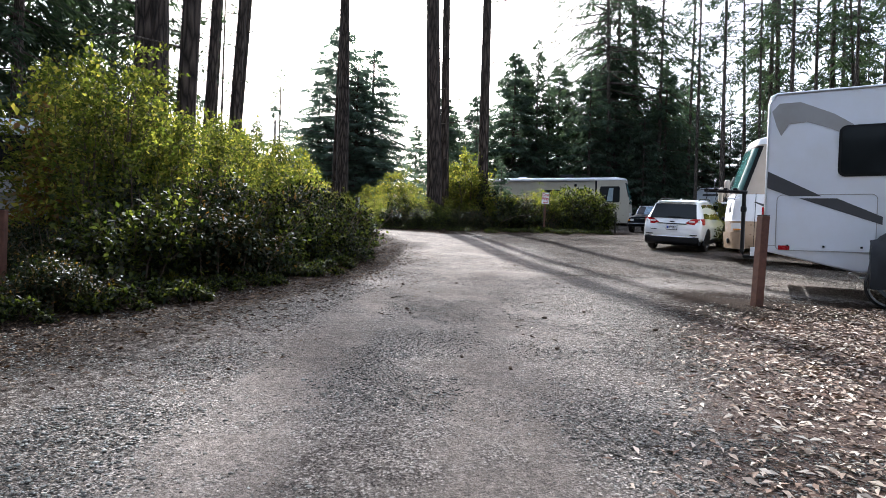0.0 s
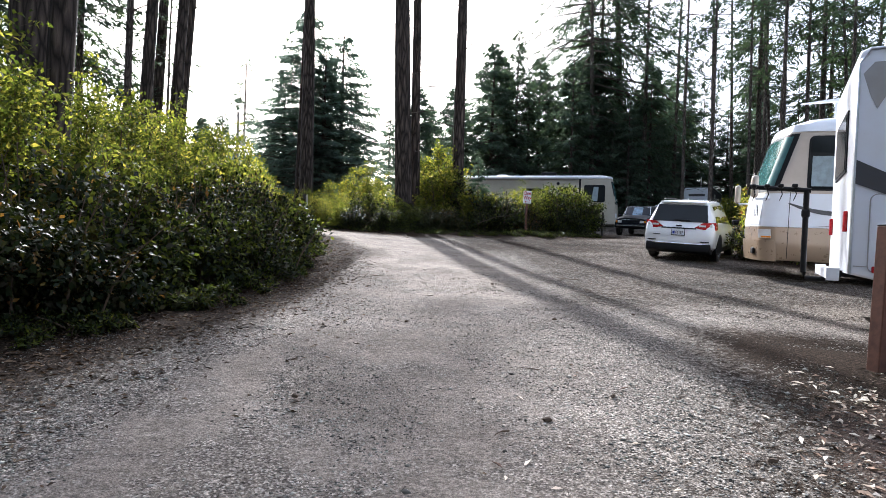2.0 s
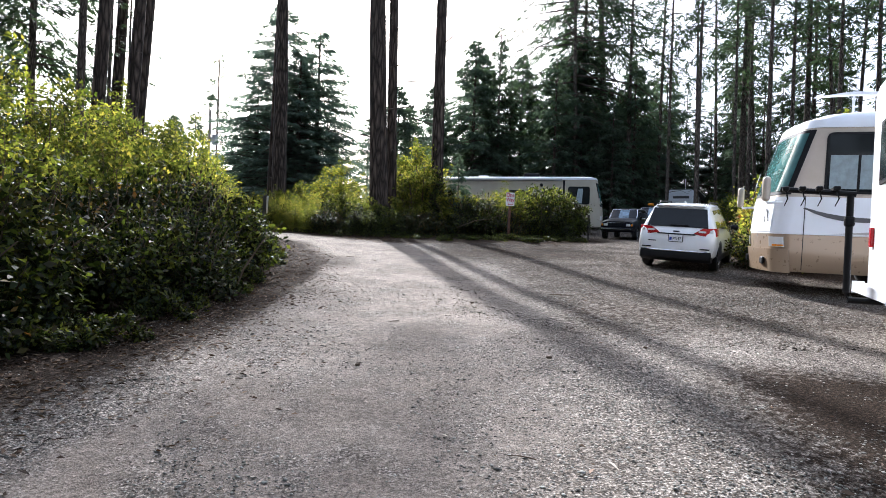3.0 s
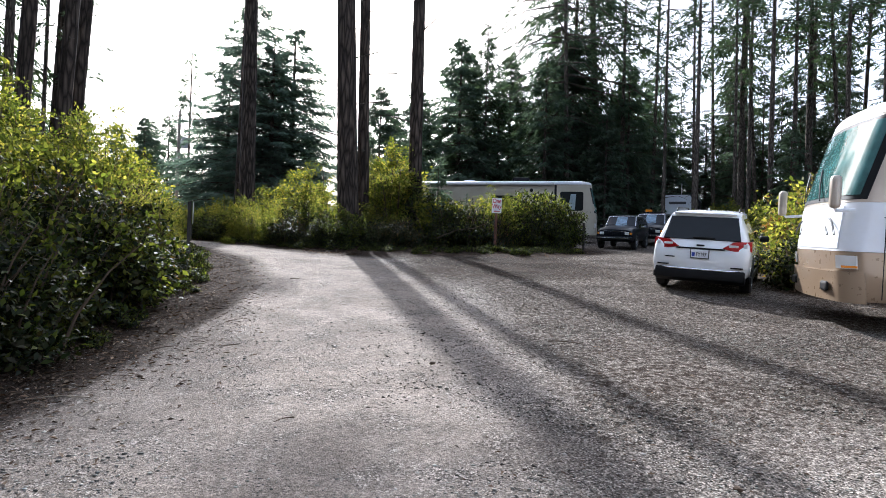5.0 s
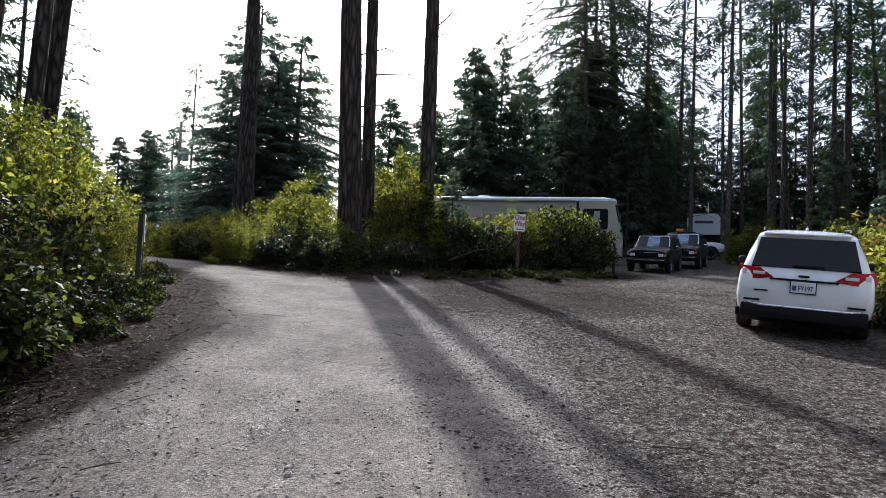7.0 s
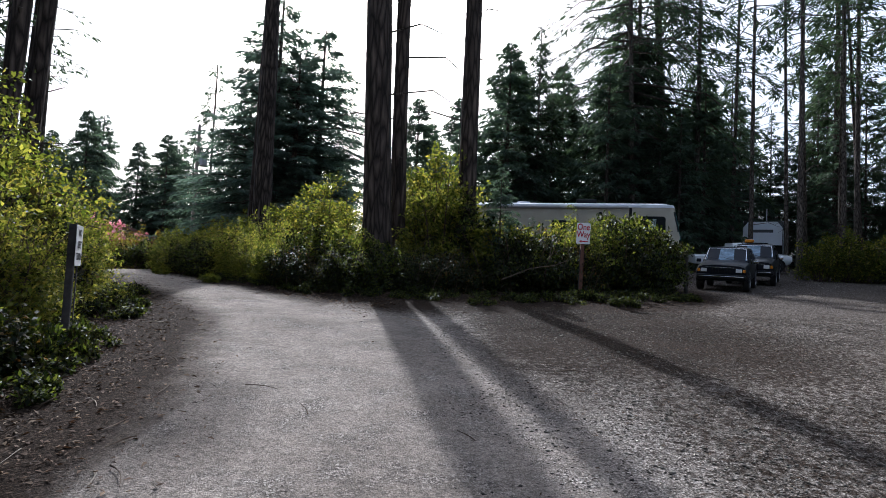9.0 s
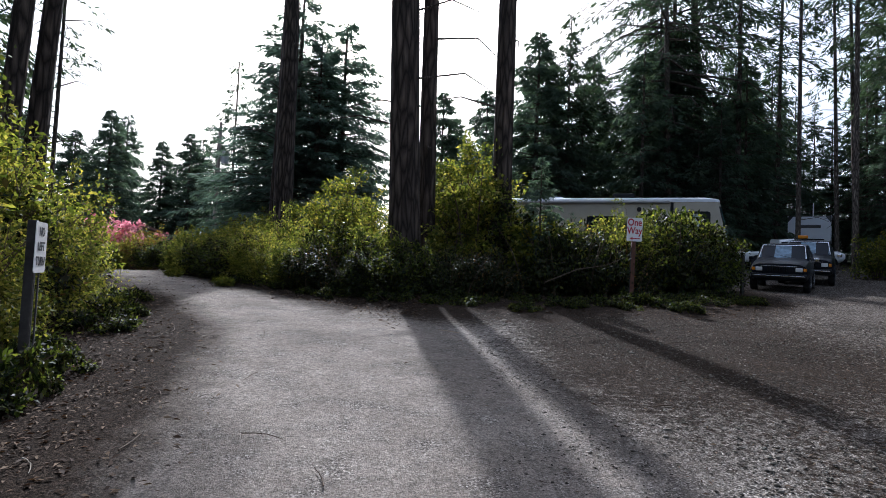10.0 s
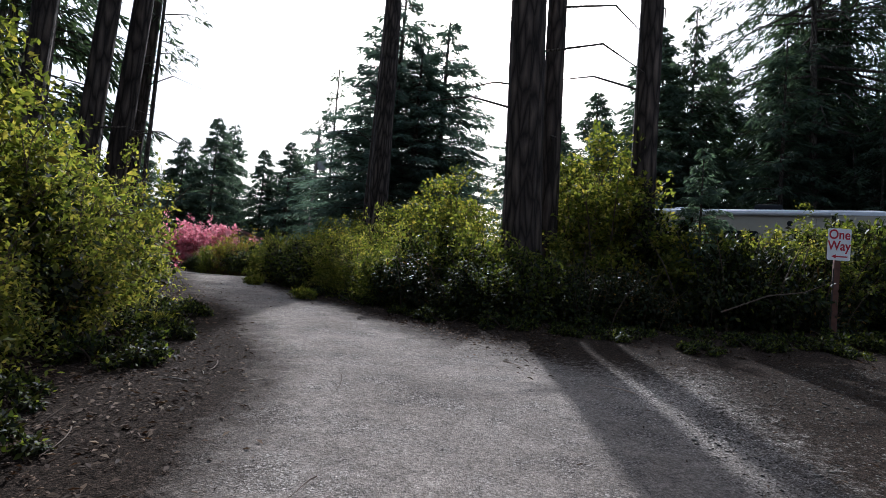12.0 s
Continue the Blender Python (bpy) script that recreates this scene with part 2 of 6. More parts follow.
def extrude_y(profile, y0, y1):
    """A profile of (x, z) points drawn out from y0 to y1."""
    bm = bmesh.new()
    a = [bm.verts.new((x, y0, z)) for x, z in profile]
    b = [bm.verts.new((x, y1, z)) for x, z in profile]
    n = len(profile)
    bm.faces.new(a)
    bm.faces.new(b[::-1])
    for i in range(n):
        bm.faces.new((a[i], b[i], b[(i + 1) % n], a[(i + 1) % n]))
    return bm


def rounded(w, h, r, cx=0, cz=0, k=4):
    pts = []
    for sx, sz, a0 in ((1, 1, 0), (-1, 1, 90), (-1, -1, 180), (1, -1, 270)):
        for i in range(k + 1):
            a = radians(a0 + 90 * i / k)
            pts.append((cx + sx * (w / 2 - r) + r * math.cos(a), cz + sz * (h / 2 - r) + r * math.sin(a)))
    return pts


def thing(name, label, category, m, group=""):
    e = new(name)
    e.empty_display_size = 0.2
    e.matrix_world = m
    return tagged(e, label, category, group)


# ---- the lie of the land ----
KY = np.array([-400, -60, -20, 0, 7.7, 14.8, 20.5, 26.4, 29.0])
KZ = np.array([-2.6, -2.6, -1.15, 0.0, 0.47, 0.98, 1.56, 2.02, 2.17])


def ground_z(x, y):
    z = (np.interp(y - 1.2, KY, KZ) + np.interp(y, KY, KZ) + np.interp(y + 1.2, KY, KZ)) / 3
    far = np.clip(y - 29.0, 0, 75)
    return z + far * np.clip(0.036 + 0.0026 * np.clip(x, -40, 40), 0.0, 0.09)


def gz(x, y):
    return float(ground_z(np.float64(x), np.float64(y)))


def at(x, y, rz=0.0, dz=0.0, s=1.0):
    return pose(x, y, gz(x, y) + dz, 0, 0, rz) @ Matrix.Scale(s, 4)


# edges of the planted beds, as outlines in plan
LEFT_BED = [(-60, -12), (-6.0, 0.0), (-3.5, 4.4), (-2.75, 7.2), (-2.1, 9.4), (-1.75, 12.0), (-1.75, 14.4), (-2.4, 17.8), (-3.3, 20.6), (-5.0, 24.2), (-8.0, 28.2), (-11.0, 32.4), (-15.5, 37.4), (-24, 42), (-60, 60)]
ISLAND = [(-2.4, 25.3), (-1.0, 24.4), (0.3, 24.1), (2.4, 24.4), (4.5, 24.9), (6.2, 26.2), (8.6, 29.2), (9.6, 33.0), (8.6, 36.5), (2, 44), (-6, 44), (-11.0, 38.0), (-8.8, 33.2), (-6.4, 29.4), (-4.4, 27.0)]
RIGHT_BED = [(9.5, 18.2), (10.2, 19.8), (12.5, 24.0), (16.5, 30.0), (22, 38), (60, 50), (60, -60), (14, -60), (5.5, -8), (4.6, 2.0), (3.2, 5.0), (3.9, 8.6), (8, 7.0), (12, 9.0), (12, 16)]


def inside(poly, x, y):
    hit = np.zeros(x.shape, bool)
    n = len(poly)
    for i in range(n):
        (ax, ay), (bx, by) = poly[i], poly[(i + 1) % n]
        cond = (ay > y) != (by > y)
        hit ^= cond & (x < (bx - ax) * (y - ay) / ((by - ay) if by != ay else 1e-9) + ax)
    return hit


def edge_distance(poly, x, y):
    """Signed distance to the outline, positive inside."""
    best = np.full(x.shape, 1e9)
    n = len(poly)
    for i in range(n):
        (ax, ay), (bx, by) = poly[i], poly[(i + 1) % n]
        dx, dy = bx - ax, by - ay
        t = np.clip(((x - ax) * dx + (y - ay) * dy) / (dx * dx + dy * dy), 0, 1)
        best = np.minimum(best, np.hypot(x - ax - t * dx, y - ay - t * dy))
    return np.where(inside(poly, x, y), best, -best)


def bed_distance(x, y):
    return np.maximum(np.maximum(edge_distance(LEFT_BED, x, y), edge_distance(ISLAND, x, y)), edge_distance(RIGHT_BED, x, y))

# ---- ground ----
def ground_material():
    m, n, l, b = material("gravel_and_forest_floor", 0.95, 0.0, 0.04)
    co = n.new("ShaderNodeTexCoord").outputs["Object"]
    at_ = n.new("ShaderNodeAttribute")
    at_.attribute_name = "bed"
    chips = n.new("ShaderNodeAttribute")
    chips.attribute_name = "chips"
    track = n.new("ShaderNodeAttribute")
    track.attribute_name = "track"
    duff_shade = n.new("ShaderNodeAttribute")
    duff_shade.attribute_name = "duff_shade"
    # gravel: stones, fines and worn patches
    v = n.new("ShaderNodeTexVoronoi")
    v.inputs["Scale"].default_value = 85
    l.new(co, v.inputs["Vector"])
    stones = ramp_node(n, [(0.0, (0.06, 0.053, 0.047)), (0.5, (0.19, 0.172, 0.155)), (1.0, (0.50, 0.47, 0.44))])
    l.new(v.outputs["Color"], stones.inputs[0])
    fine = noise_node(n, l, 260, 3, 0.7, co)
    fines = ramp_node(n, [(0.3, (0.215, 0.19, 0.168)), (0.7, (0.31, 0.278, 0.25))])
    l.new(fine.outputs[0], fines.inputs[0])
    gravel = stones.outputs[0]
    patch = noise_node(n, l, 1.1, 6, 0.6, co)
    pr = ramp_node(n, [(0.3, (0.74, 0.70, 0.66)), (0.7, (1.22, 1.17, 1.11))])
    l.new(patch.outputs[0], pr.inputs[0])
    gravel = mix_col(n, l, 1.0, gravel, pr.outputs[0], "MULTIPLY")
    for sc, lo, hi in ((60, 0.2, 1.8), (26, 0.6, 1.4), (7, 0.8, 1.2)):
        sp = noise_node(n, l, sc, 2, 0.8, co)
        sr = ramp_node(n, [(0.36, (lo, lo, lo)), (0.64, (hi, hi, hi))])
        l.new(sp.outputs[0], sr.inputs[0])
        gravel = mix_col(n, l, 0.8, gravel, sr.outputs[0], "MULTIPLY")
    # smooth beaten fines where wheels run, thin patches of loose grit on them
    smooth = mix_col(n, l, 1.0, fines.outputs[0], pr.outputs[0], "MULTIPLY")
    for sc, lo, hi in ((62, 0.45, 1.55), (24, 0.7, 1.3), (6, 0.86, 1.14)):
        sp = noise_node(n, l, sc, 3, 0.8, co)
        sr = ramp_node(n, [(0.36, (lo, lo, lo)), (0.64, (hi, hi, hi))])
        l.new(sp.outputs[0], sr.inputs[0])
        smooth = mix_col(n, l, 0.8, smooth, sr.outputs[0], "MULTIPLY")
    grit = noise_node(n, l, 2.3, 6, 0.7, co)
    gr = ramp_node(n, [(0.47, (0, 0, 0)), (0.62, (0.85, 0.85, 0.85))])
    l.new(grit.outputs[0], gr.inputs[0])
    smooth = mix_col(n, l, gr.outputs[0], smooth, gravel)
    # forest floor: needles, bark dust, soil
    t1 = noise_node(n, l, 48, 6, 0.8, co)
    soil = ramp_node(n, [(0.38, (0.008, 0.006, 0.004)), (0.52, (0.03, 0.021, 0.015)), (0.68, (0.12, 0.086, 0.064))])
    l.new(t1.outputs[0], soil.inputs[0])
    t2 = noise_node(n, l, 40, 5, 0.7, co)
    chipcol = ramp_node(n, [(0.3, (0.045, 0.03, 0.024)), (0.5, (0.12, 0.085, 0.068)), (0.72, (0.32, 0.26, 0.22))])
    l.new(t2.outputs[0], chipcol.inputs[0])
    edge = noise_node(n, l, 3.5, 9, 0.82, co)
    def masked(att, lo, hi):
        a = n.new("ShaderNodeMath")
        a.operation = "MULTIPLY_ADD"
        a.inputs[1].default_value = 0.9
        a.inputs[2].default_value = -0.45
        l.new(edge.outputs[0], a.inputs[0])
        s = n.new("ShaderNodeMath")
        s.operation = "ADD"
        l.new(att.outputs["Fac"], s.inputs[0])
        l.new(a.outputs[0], s.inputs[1])
        r = n.new("ShaderNodeMapRange")
        r.inputs[1].default_value, r.inputs[2].default_value = lo, hi
        l.new(s.outputs[0], r.inputs[0])
        return r.outputs[0]
    # spots of brown litter over gravel, which also carry painted tree and hedge shade
    spots = noise_node(n, l, 14, 5, 0.75, co)
    sm = n.new("ShaderNodeMath")
    sm.operation = "MULTIPLY_ADD"
    sm.inputs[1].default_value, sm.inputs[2].default_value = 1.6, -0.8
    l.new(spots.outputs[0], sm.inputs[0])
    sa = n.new("ShaderNodeMath")
    sa.operation = "ADD"
    l.new(duff_shade.outputs["Fac"], sa.inputs[0])
    l.new(sm.outputs[0], sa.inputs[1])
    sr2 = n.new("ShaderNodeMapRange")
    sr2.inputs[1].default_value, sr2.inputs[2].default_value = 0.4, 0.7
    l.new(sa.outputs[0], sr2.inputs[0])
    gravel = mix_col(n, l, sr2.outputs[0], gravel, soil.outputs[0])
    gravel = mix_col(n, l, masked(track, 0.3, 0.75), gravel, smooth)
    c = mix_col(n, l, masked(at_, 0.25, 0.75), gravel, soil.outputs[0])
    c = mix_col(n, l, masked(chips, 0.35, 0.65), c, chipcol.outputs[0])
    l.new(c, b.inputs["Base Color"])
    h = n.new("ShaderNodeMath")
    h.operation = "ADD"
    l.new(v.outputs["Distance"], h.inputs[0])
    l.new(fine.outputs[0], h.inputs[1])
    bump(n, l, b, h.outputs[0], 0.8, 0.015)
    return m


M_GROUND = ground_material()


def drive_track(x, y):
    """1 on the beaten line that wheels keep smooth, 0 on loose gravel."""
    c = np.interp(y, [0, 6, 14, 18, 22, 26, 32], [0.3, 0.4, 0.5, 0.0, -1.6, -4.5, -9.0])
    w = np.interp(y, [0, 4, 8, 14, 20, 32], [0.1, 0.3, 1.2, 1.7, 2.0, 2.4])
    main = 0.5 + (w - np.abs(x - c)) * 0.45
    right = 0.55 + (0.32 - np.abs(x - np.interp(y, [0, 3, 8], [0.3, 0.35, 0.75]))) * 1.8
    left = 0.55 + (0.3 - np.abs(x - np.interp(y, [0, 3, 8], [-0.85, -0.95, -0.9]))) * 1.8
    ruts = np.maximum(left, right) - np.clip((y - 7.0) * 0.5, 0, 2)
    return np.clip(np.maximum(main, ruts), 0, 1)


def build_ground():
    xs = np.unique(np.concatenate([np.linspace(-600, -40, 15), np.linspace(-40, -8, 33), np.linspace(-8, 10, 121), np.linspace(10, 45, 36), np.linspace(45, 600, 15)]))
    ys = np.unique(np.concatenate([np.linspace(-600, -15, 16), np.linspace(-15, 0, 16), np.linspace(0, 32, 214), np.linspace(32, 70, 39), np.linspace(70, 600, 16)]))
    gx, gy = np.meshgrid(xs, ys)
    z = ground_z(gx, gy)
    d = bed_distance(gx, gy)
    rough = np.array([noise.fractal(Vector((x * 0.7, y * 0.7, 0)), 1.0, 2.0, 4) for x, y in zip(gx.ravel(), gy.ravel())]).reshape(gx.shape)
    z = z + 0.012 * rough + np.clip(d, 0, 1.5) * 0.06
    # low pot-holes worn into the gravel
    for px, py, pr in ((1.6, 7.8, 0.7), (-0.3, 20.4, 0.5), (0.8, 13.2, 0.8), (-0.9, 15.5, 0.6)):
        z -= 0.035 * np.exp(-((gx - px) ** 2 + (gy - py) ** 2) / pr ** 2)
    nx, ny = len(xs), len(ys)
    idx = np.arange(nx * ny).reshape(ny, nx)
    quads = np.stack([idx[:-1, :-1], idx[:-1, 1:], idx[1:, 1:], idx[1:, :-1]], -1).reshape(-1, 4)
    me = fast_mesh("ground", np.stack([gx, gy, z], -1), quads, M_GROUND)
    me.polygons.foreach_set("use_smooth", [True] * len(me.polygons))
    chip = np.clip(0.5 + np.minimum(np.minimum(gx - 1.25 - 0.42 * (gy - 2.0), (6.2 - gy) * 0.6), 6.5 - gx) * 0.6, 0, 1)
    track = drive_track(gx, gy)
    # brown litter on the right, deepened before the island as painted tree shade
    island_shade = np.clip(np.minimum((gx - 0.5) * 0.6, (gy - 15.5) * 0.18), 0, np.interp(gy, [19, 21], [0.66, 0.84])) * np.clip(1.7 - gx * 0.14, 0.6, 1)
    loose = np.clip(np.minimum((gx - 1.0) * 0.3, (gy - 7.5) * 0.15), 0, 0.6)
    duff_shade = np.clip(np.maximum(np.maximum(island_shade, loose), 0.9 + d * np.interp(gy, [3, 6, 9, 14, 20], [0.2, 0.34, 0.5, 0.42, 0.3])), 0, 0.88)
    for nm, val in (("track", track), ("duff_shade", duff_shade), ("bed", np.clip(0.5 + (d + np.where(gx < -1.2, np.interp(gy, [3, 9, 13, 17, 22, 26], [0.8, 0.6, 0.7, 1.0, 1.15, 0.3]), 0.25)) * 0.8, 0, 1)), ("chips", chip)):
        a = me.attributes.new(nm, "FLOAT", "POINT")
        a.data.foreach_set("value", val.astype(np.float32).ravel())
    return tagged(new("ground", me), "grey-brown gravel drive with brown leaf litter along its edges", "ground", kind="structure")


build_ground()

# ---- plants ----
def kites(rng, pos, axis, up, length, width, fold=0.12):
    """One four-cornered leaf for each position: axis along the leaf, up its face."""
    n = len(pos)
    axis = axis / (np.linalg.norm(axis, axis=1, keepdims=True) + 1e-9)
    side = np.cross(axis, up)
    side /= np.linalg.norm(side, axis=1, keepdims=True) + 1e-9
    nor = np.cross(side, axis)
    length, width = np.broadcast_to(length, n)[:, None], np.broadcast_to(width, n)[:, None]
    mid = pos + axis * length * 0.45
    v = np.stack([pos, mid + side * width / 2 + nor * width * fold, pos + axis * length - nor * length * 0.1, mid - side * width / 2 + nor * width * fold], 1)
    return v.reshape(-1, 3)


def unit(rng, n):
    v = rng.normal(size=(n, 3))
    return v / np.linalg.norm(v, axis=1, keepdims=True)


def leaf_mesh(name, verts, mat):
    return fast_mesh(name, verts, np.arange(len(verts)).reshape(-1, 4), mat)


def shrub_leaves(rng, n, w, d, h, lumps, leaf, aspect=0.5, low=0.0, shell=0.75, droop=0.15):
    """Leaves in uneven lumps that together fill w x d x h."""
    c = unit(rng, lumps) * rng.uniform(0.35, 1.0, (lumps, 1)) ** 0.5
    c[:, 2] = np.abs(c[:, 2])
    c *= np.array([w / 2, d / 2, h]) * 0.72
    c[:, 2] += low * h + 0.05
    r = rng.uniform(0.14, 0.31, lumps) * min(w, d, h * 1.6)
    pick = rng.integers(0, lumps, n)
    dirs = unit(rng, n)
    dirs[:, 2] = np.where(rng.random(n) < 0.7, np.abs(dirs[:, 2]), dirs[:, 2])
    rad = r[pick] * rng.uniform(shell, 1.08, n) * (1 + 0.25 * rng.normal(size=n) * (rng.random(n) < 0.15))
    pos = c[pick] + dirs * rad[:, None] * np.array([1.0, 1.0, 0.85])
    keep = pos[:, 2] > 0.02
    pos, dirs = pos[keep], dirs[keep]
    m = len(pos)
    axis = dirs * 0.6 + unit(rng, m) * 0.9
    axis[:, 2] -= droop
    up = dirs + np.array([0, 0, 0.8]) + unit(rng, m) * 0.5
    size = leaf * rng.uniform(0.6, 1.25, m)
    return kites(rng, pos, axis, up, size, size * aspect)


def branching(rng, n, w, d, h, stems, leaf, aspect, twigs=8):
    """Stems that arch up from one foot, twigs off them, and leaves in clumps along the twigs. Returns leaves and wood."""
    wood = bmesh.new()
    a, b = [], []
    for _ in range(stems):
        ang, rad = rng.uniform(0, 2 * np.pi), rng.uniform(0.05, 1) ** 0.6
        out = np.array([math.cos(ang) * w, math.sin(ang) * d, 0]) * 0.5
        foot = out * 0.25 * rng.random()
        tip = out * rad * 0.9 + np.array([0, 0, h * rng.uniform(0.62, 1.0) * (1 - 0.4 * rad ** 2)])
        sway = rng.normal(size=3) * 0.05 * h
        f = lambda t: foot + (tip - foot) * np.array([t ** 1.5, t ** 1.5, t ** 0.85]) + sway * math.sin(3 * t)
        rod([f(0) - np.array([0, 0, 0.05]), f(0.35), f(0.7), f(1.0)], 0.008 + 0.0042 * h, 0.004, 4, wood)
        for _ in range(twigs):
            t = rng.uniform(0.3, 1.0)
            p = f(t)
            way = out / (np.linalg.norm(out) + 1e-6) * 0.5 + unit(rng, 1)[0] * 0.9 + np.array([0, 0, 0.35])
            q = p + way * rng.uniform(0.10, 0.24) * h * (1.15 - 0.6 * t)
            q[2] = max(q[2], 0.06)
            rod([p, q], 0.005, 0.002, 3, wood)
            a.append(p)
            b.append(q)
    a, b = np.array(a), np.array(b)
    k = rng.integers(0, len(a), n)
    k = np.where(rng.random(n) < 0.35, k // 2, k)
    t = rng.uniform(0.1, 1.08, n) ** 0.7
    pos = a[k] + (b[k] - a[k]) * t[:, None] + rng.normal(size=(n, 3)) * (0.02 + 0.016 * h)
    pos[:, 2] = np.maximum(pos[:, 2], 0.05)
    axis = (b[k] - a[k]) * 0.8 + unit(rng, n) * 0.35 * h ** 0.5
    axis[:, 2] -= 0.08
    up = unit(rng, n) * 0.8 + np.array([0, 0, 0.7])
    size = leaf * rng.uniform(0.5, 1.3, n)
    return kites(rng, pos, axis, up, size, size * aspect), wood


def stem_mesh(rng, count, w, d, h, r=0.012, mat=None, lean=0.35):
    bm = bmesh.new()
    for _ in range(count):
        a, s = rng.uniform(0, 2 * math.pi), rng.uniform(0.0, 0.35)
        x, y = math.cos(a) * w * s, math.sin(a) * d * s
        top = rng.uniform(0.55, 1.0) * h
        ex, ey = x + math.cos(a) * w * lean * rng.random(), y + math.sin(a) * d * lean * rng.random()
        pts = [(x, y, -0.05), (x + (ex - x) * 0.25, y + (ey - y) * 0.25, top * 0.4), (x + (ex - x) * 0.6, y + (ey - y) * 0.6, top * 0.75), (ex, ey, top)]
        rod(pts, r * rng.uniform(0.7, 1.4), r * 0.3, 5, bm)
    return bm


def bm_mesh(name, bm, mat, smooth=True):
    me = bpy.data.meshes.new(name)
    bm.to_mesh(me)
    bm.free()
    me.materials.append(mat)
    if smooth:
        me.polygons.foreach_set("use_smooth", [True] * len(me.polygons))
    return me


SHRUB_KINDS = {}


def shrub_kind(key, seed, mat, n, w, d, h, lumps, leaf, aspect, stems, low=0.0, shell=0.6, mat2=None, share=0.0, shoots=0, upright=0.0):
    """Leaf and stem meshes of one kind of shrub: rounded lumps, or branching stems, or both."""
    rng = np.random.default_rng(seed)
    verts = shrub_leaves(rng, int(n * (1 - upright)), w, d, h * (1 - 0.45 * upright), lumps, leaf, aspect, low, shell)
    if shoots:
        more, wood = branching(rng, int(n * upright), w, d, h * 1.1, shoots, leaf, aspect)
        verts = np.concatenate([verts, more])
    else:
        wood = stem_mesh(rng, stems, w, d, h)
    v = verts.reshape(-1, 4, 3)
    cut = rng.random(len(v)) < share
    leaves = [leaf_mesh("foliage", v[~cut].reshape(-1, 3), mat)]
    if mat2:
        leaves.append(leaf_mesh("foliage", v[cut].reshape(-1, 3), mat2))
    SHRUB_KINDS[key] = (leaves, bm_mesh("stems", wood, M_STEM, False))


def shrub(key, x, y, s, rz, label, category="shrub", group="", sz=1.0, name="shrub", dz=-0.03):
    e = thing(name, label, category, pose(x, y, gz(x, y) + dz, 0, 0, rz), group)
    e.scale = (s, s, s * sz)
    parts, sm = SHRUB_KINDS[key]
    for p in parts:
        part("foliage", p, None, e)
    tagged(part("stem_mass", sm, None, e, "thin brown stems"), kind="stuff")
    return e


shrub_kind("salal", 11, M_SALAL_SHADED, 9500, 1.9, 1.9, 1.3, 26, 0.074, 0.52, 14, 0.0, 0.4, M_MID, 0.14)
shrub_kind("salal2", 12, M_SALAL_SHADED, 9500, 2.1, 1.7, 1.2, 24, 0.078, 0.52, 14, 0.0, 0.4, M_RUST, 0.07)
shrub_kind("bramble", 22, M_SALAL_SHADED, 6500, 2.0, 1.8, 1.5, 24, 0.09, 0.55, 14, 0.0, 0.35, M_MID, 0.4, 22, 0.45)
shrub_kind("green", 13, M_MID, 6000, 1.9, 1.9, 1.6, 22, 0.092, 0.52, 16, 0.02, 0.3, M_SPRING, 0.3, 20, 0.55)
shrub_kind("spring", 14, M_SPRING, 4600, 1.9, 1.9, 1.7, 20, 0.098, 0.55, 18, 0.02, 0.4, M_MID, 0.35, 18, 0.7)
shrub_kind("fine", 23, M_SPRING, 9000, 1.9, 1.9, 1.7, 22, 0.062, 0.5, 18, 0.02, 0.35, M_MID, 0.22, 24, 0.55)
shrub_kind("tall", 15, M_SPRING, 6000, 2.0, 2.0, 3.2, 40, 0.098, 0.55, 40, 0.02, 0.15, M_MID, 0.4, 18, 0.85)
shrub_kind("airy", 16, M_MID, 6200, 2.5, 2.5, 3.6, 44, 0.10, 0.55, 60, 0.02, 0.1, M_SPRING, 0.36, 20, 0.92)
shrub_kind("rust", 17, M_RUST, 3600, 1.7, 1.7, 1.9, 16, 0.09, 0.5, 18, 0.05, 0.4, M_SPRING, 0.5, 16, 0.8)
shrub_kind("low", 18, M_SALAL_SHADED, 2600, 1.6, 1.4, 0.32, 16, 0.07, 0.5, 6, 0.0, 0.3, M_MID, 0.35)
shrub_kind("grass", 19, M_MID, 1600, 0.7, 0.6, 0.16, 14, 0.11, 0.12, 2, 0.0, 0.2, M_SPRING, 0.4)
shrub_kind("cherry", 20, M_PINK, 9000, 4.4, 3.4, 2.0, 26, 0.12, 0.8, 30, 0.12, 0.3, None, 0.0, 34, 0.5)


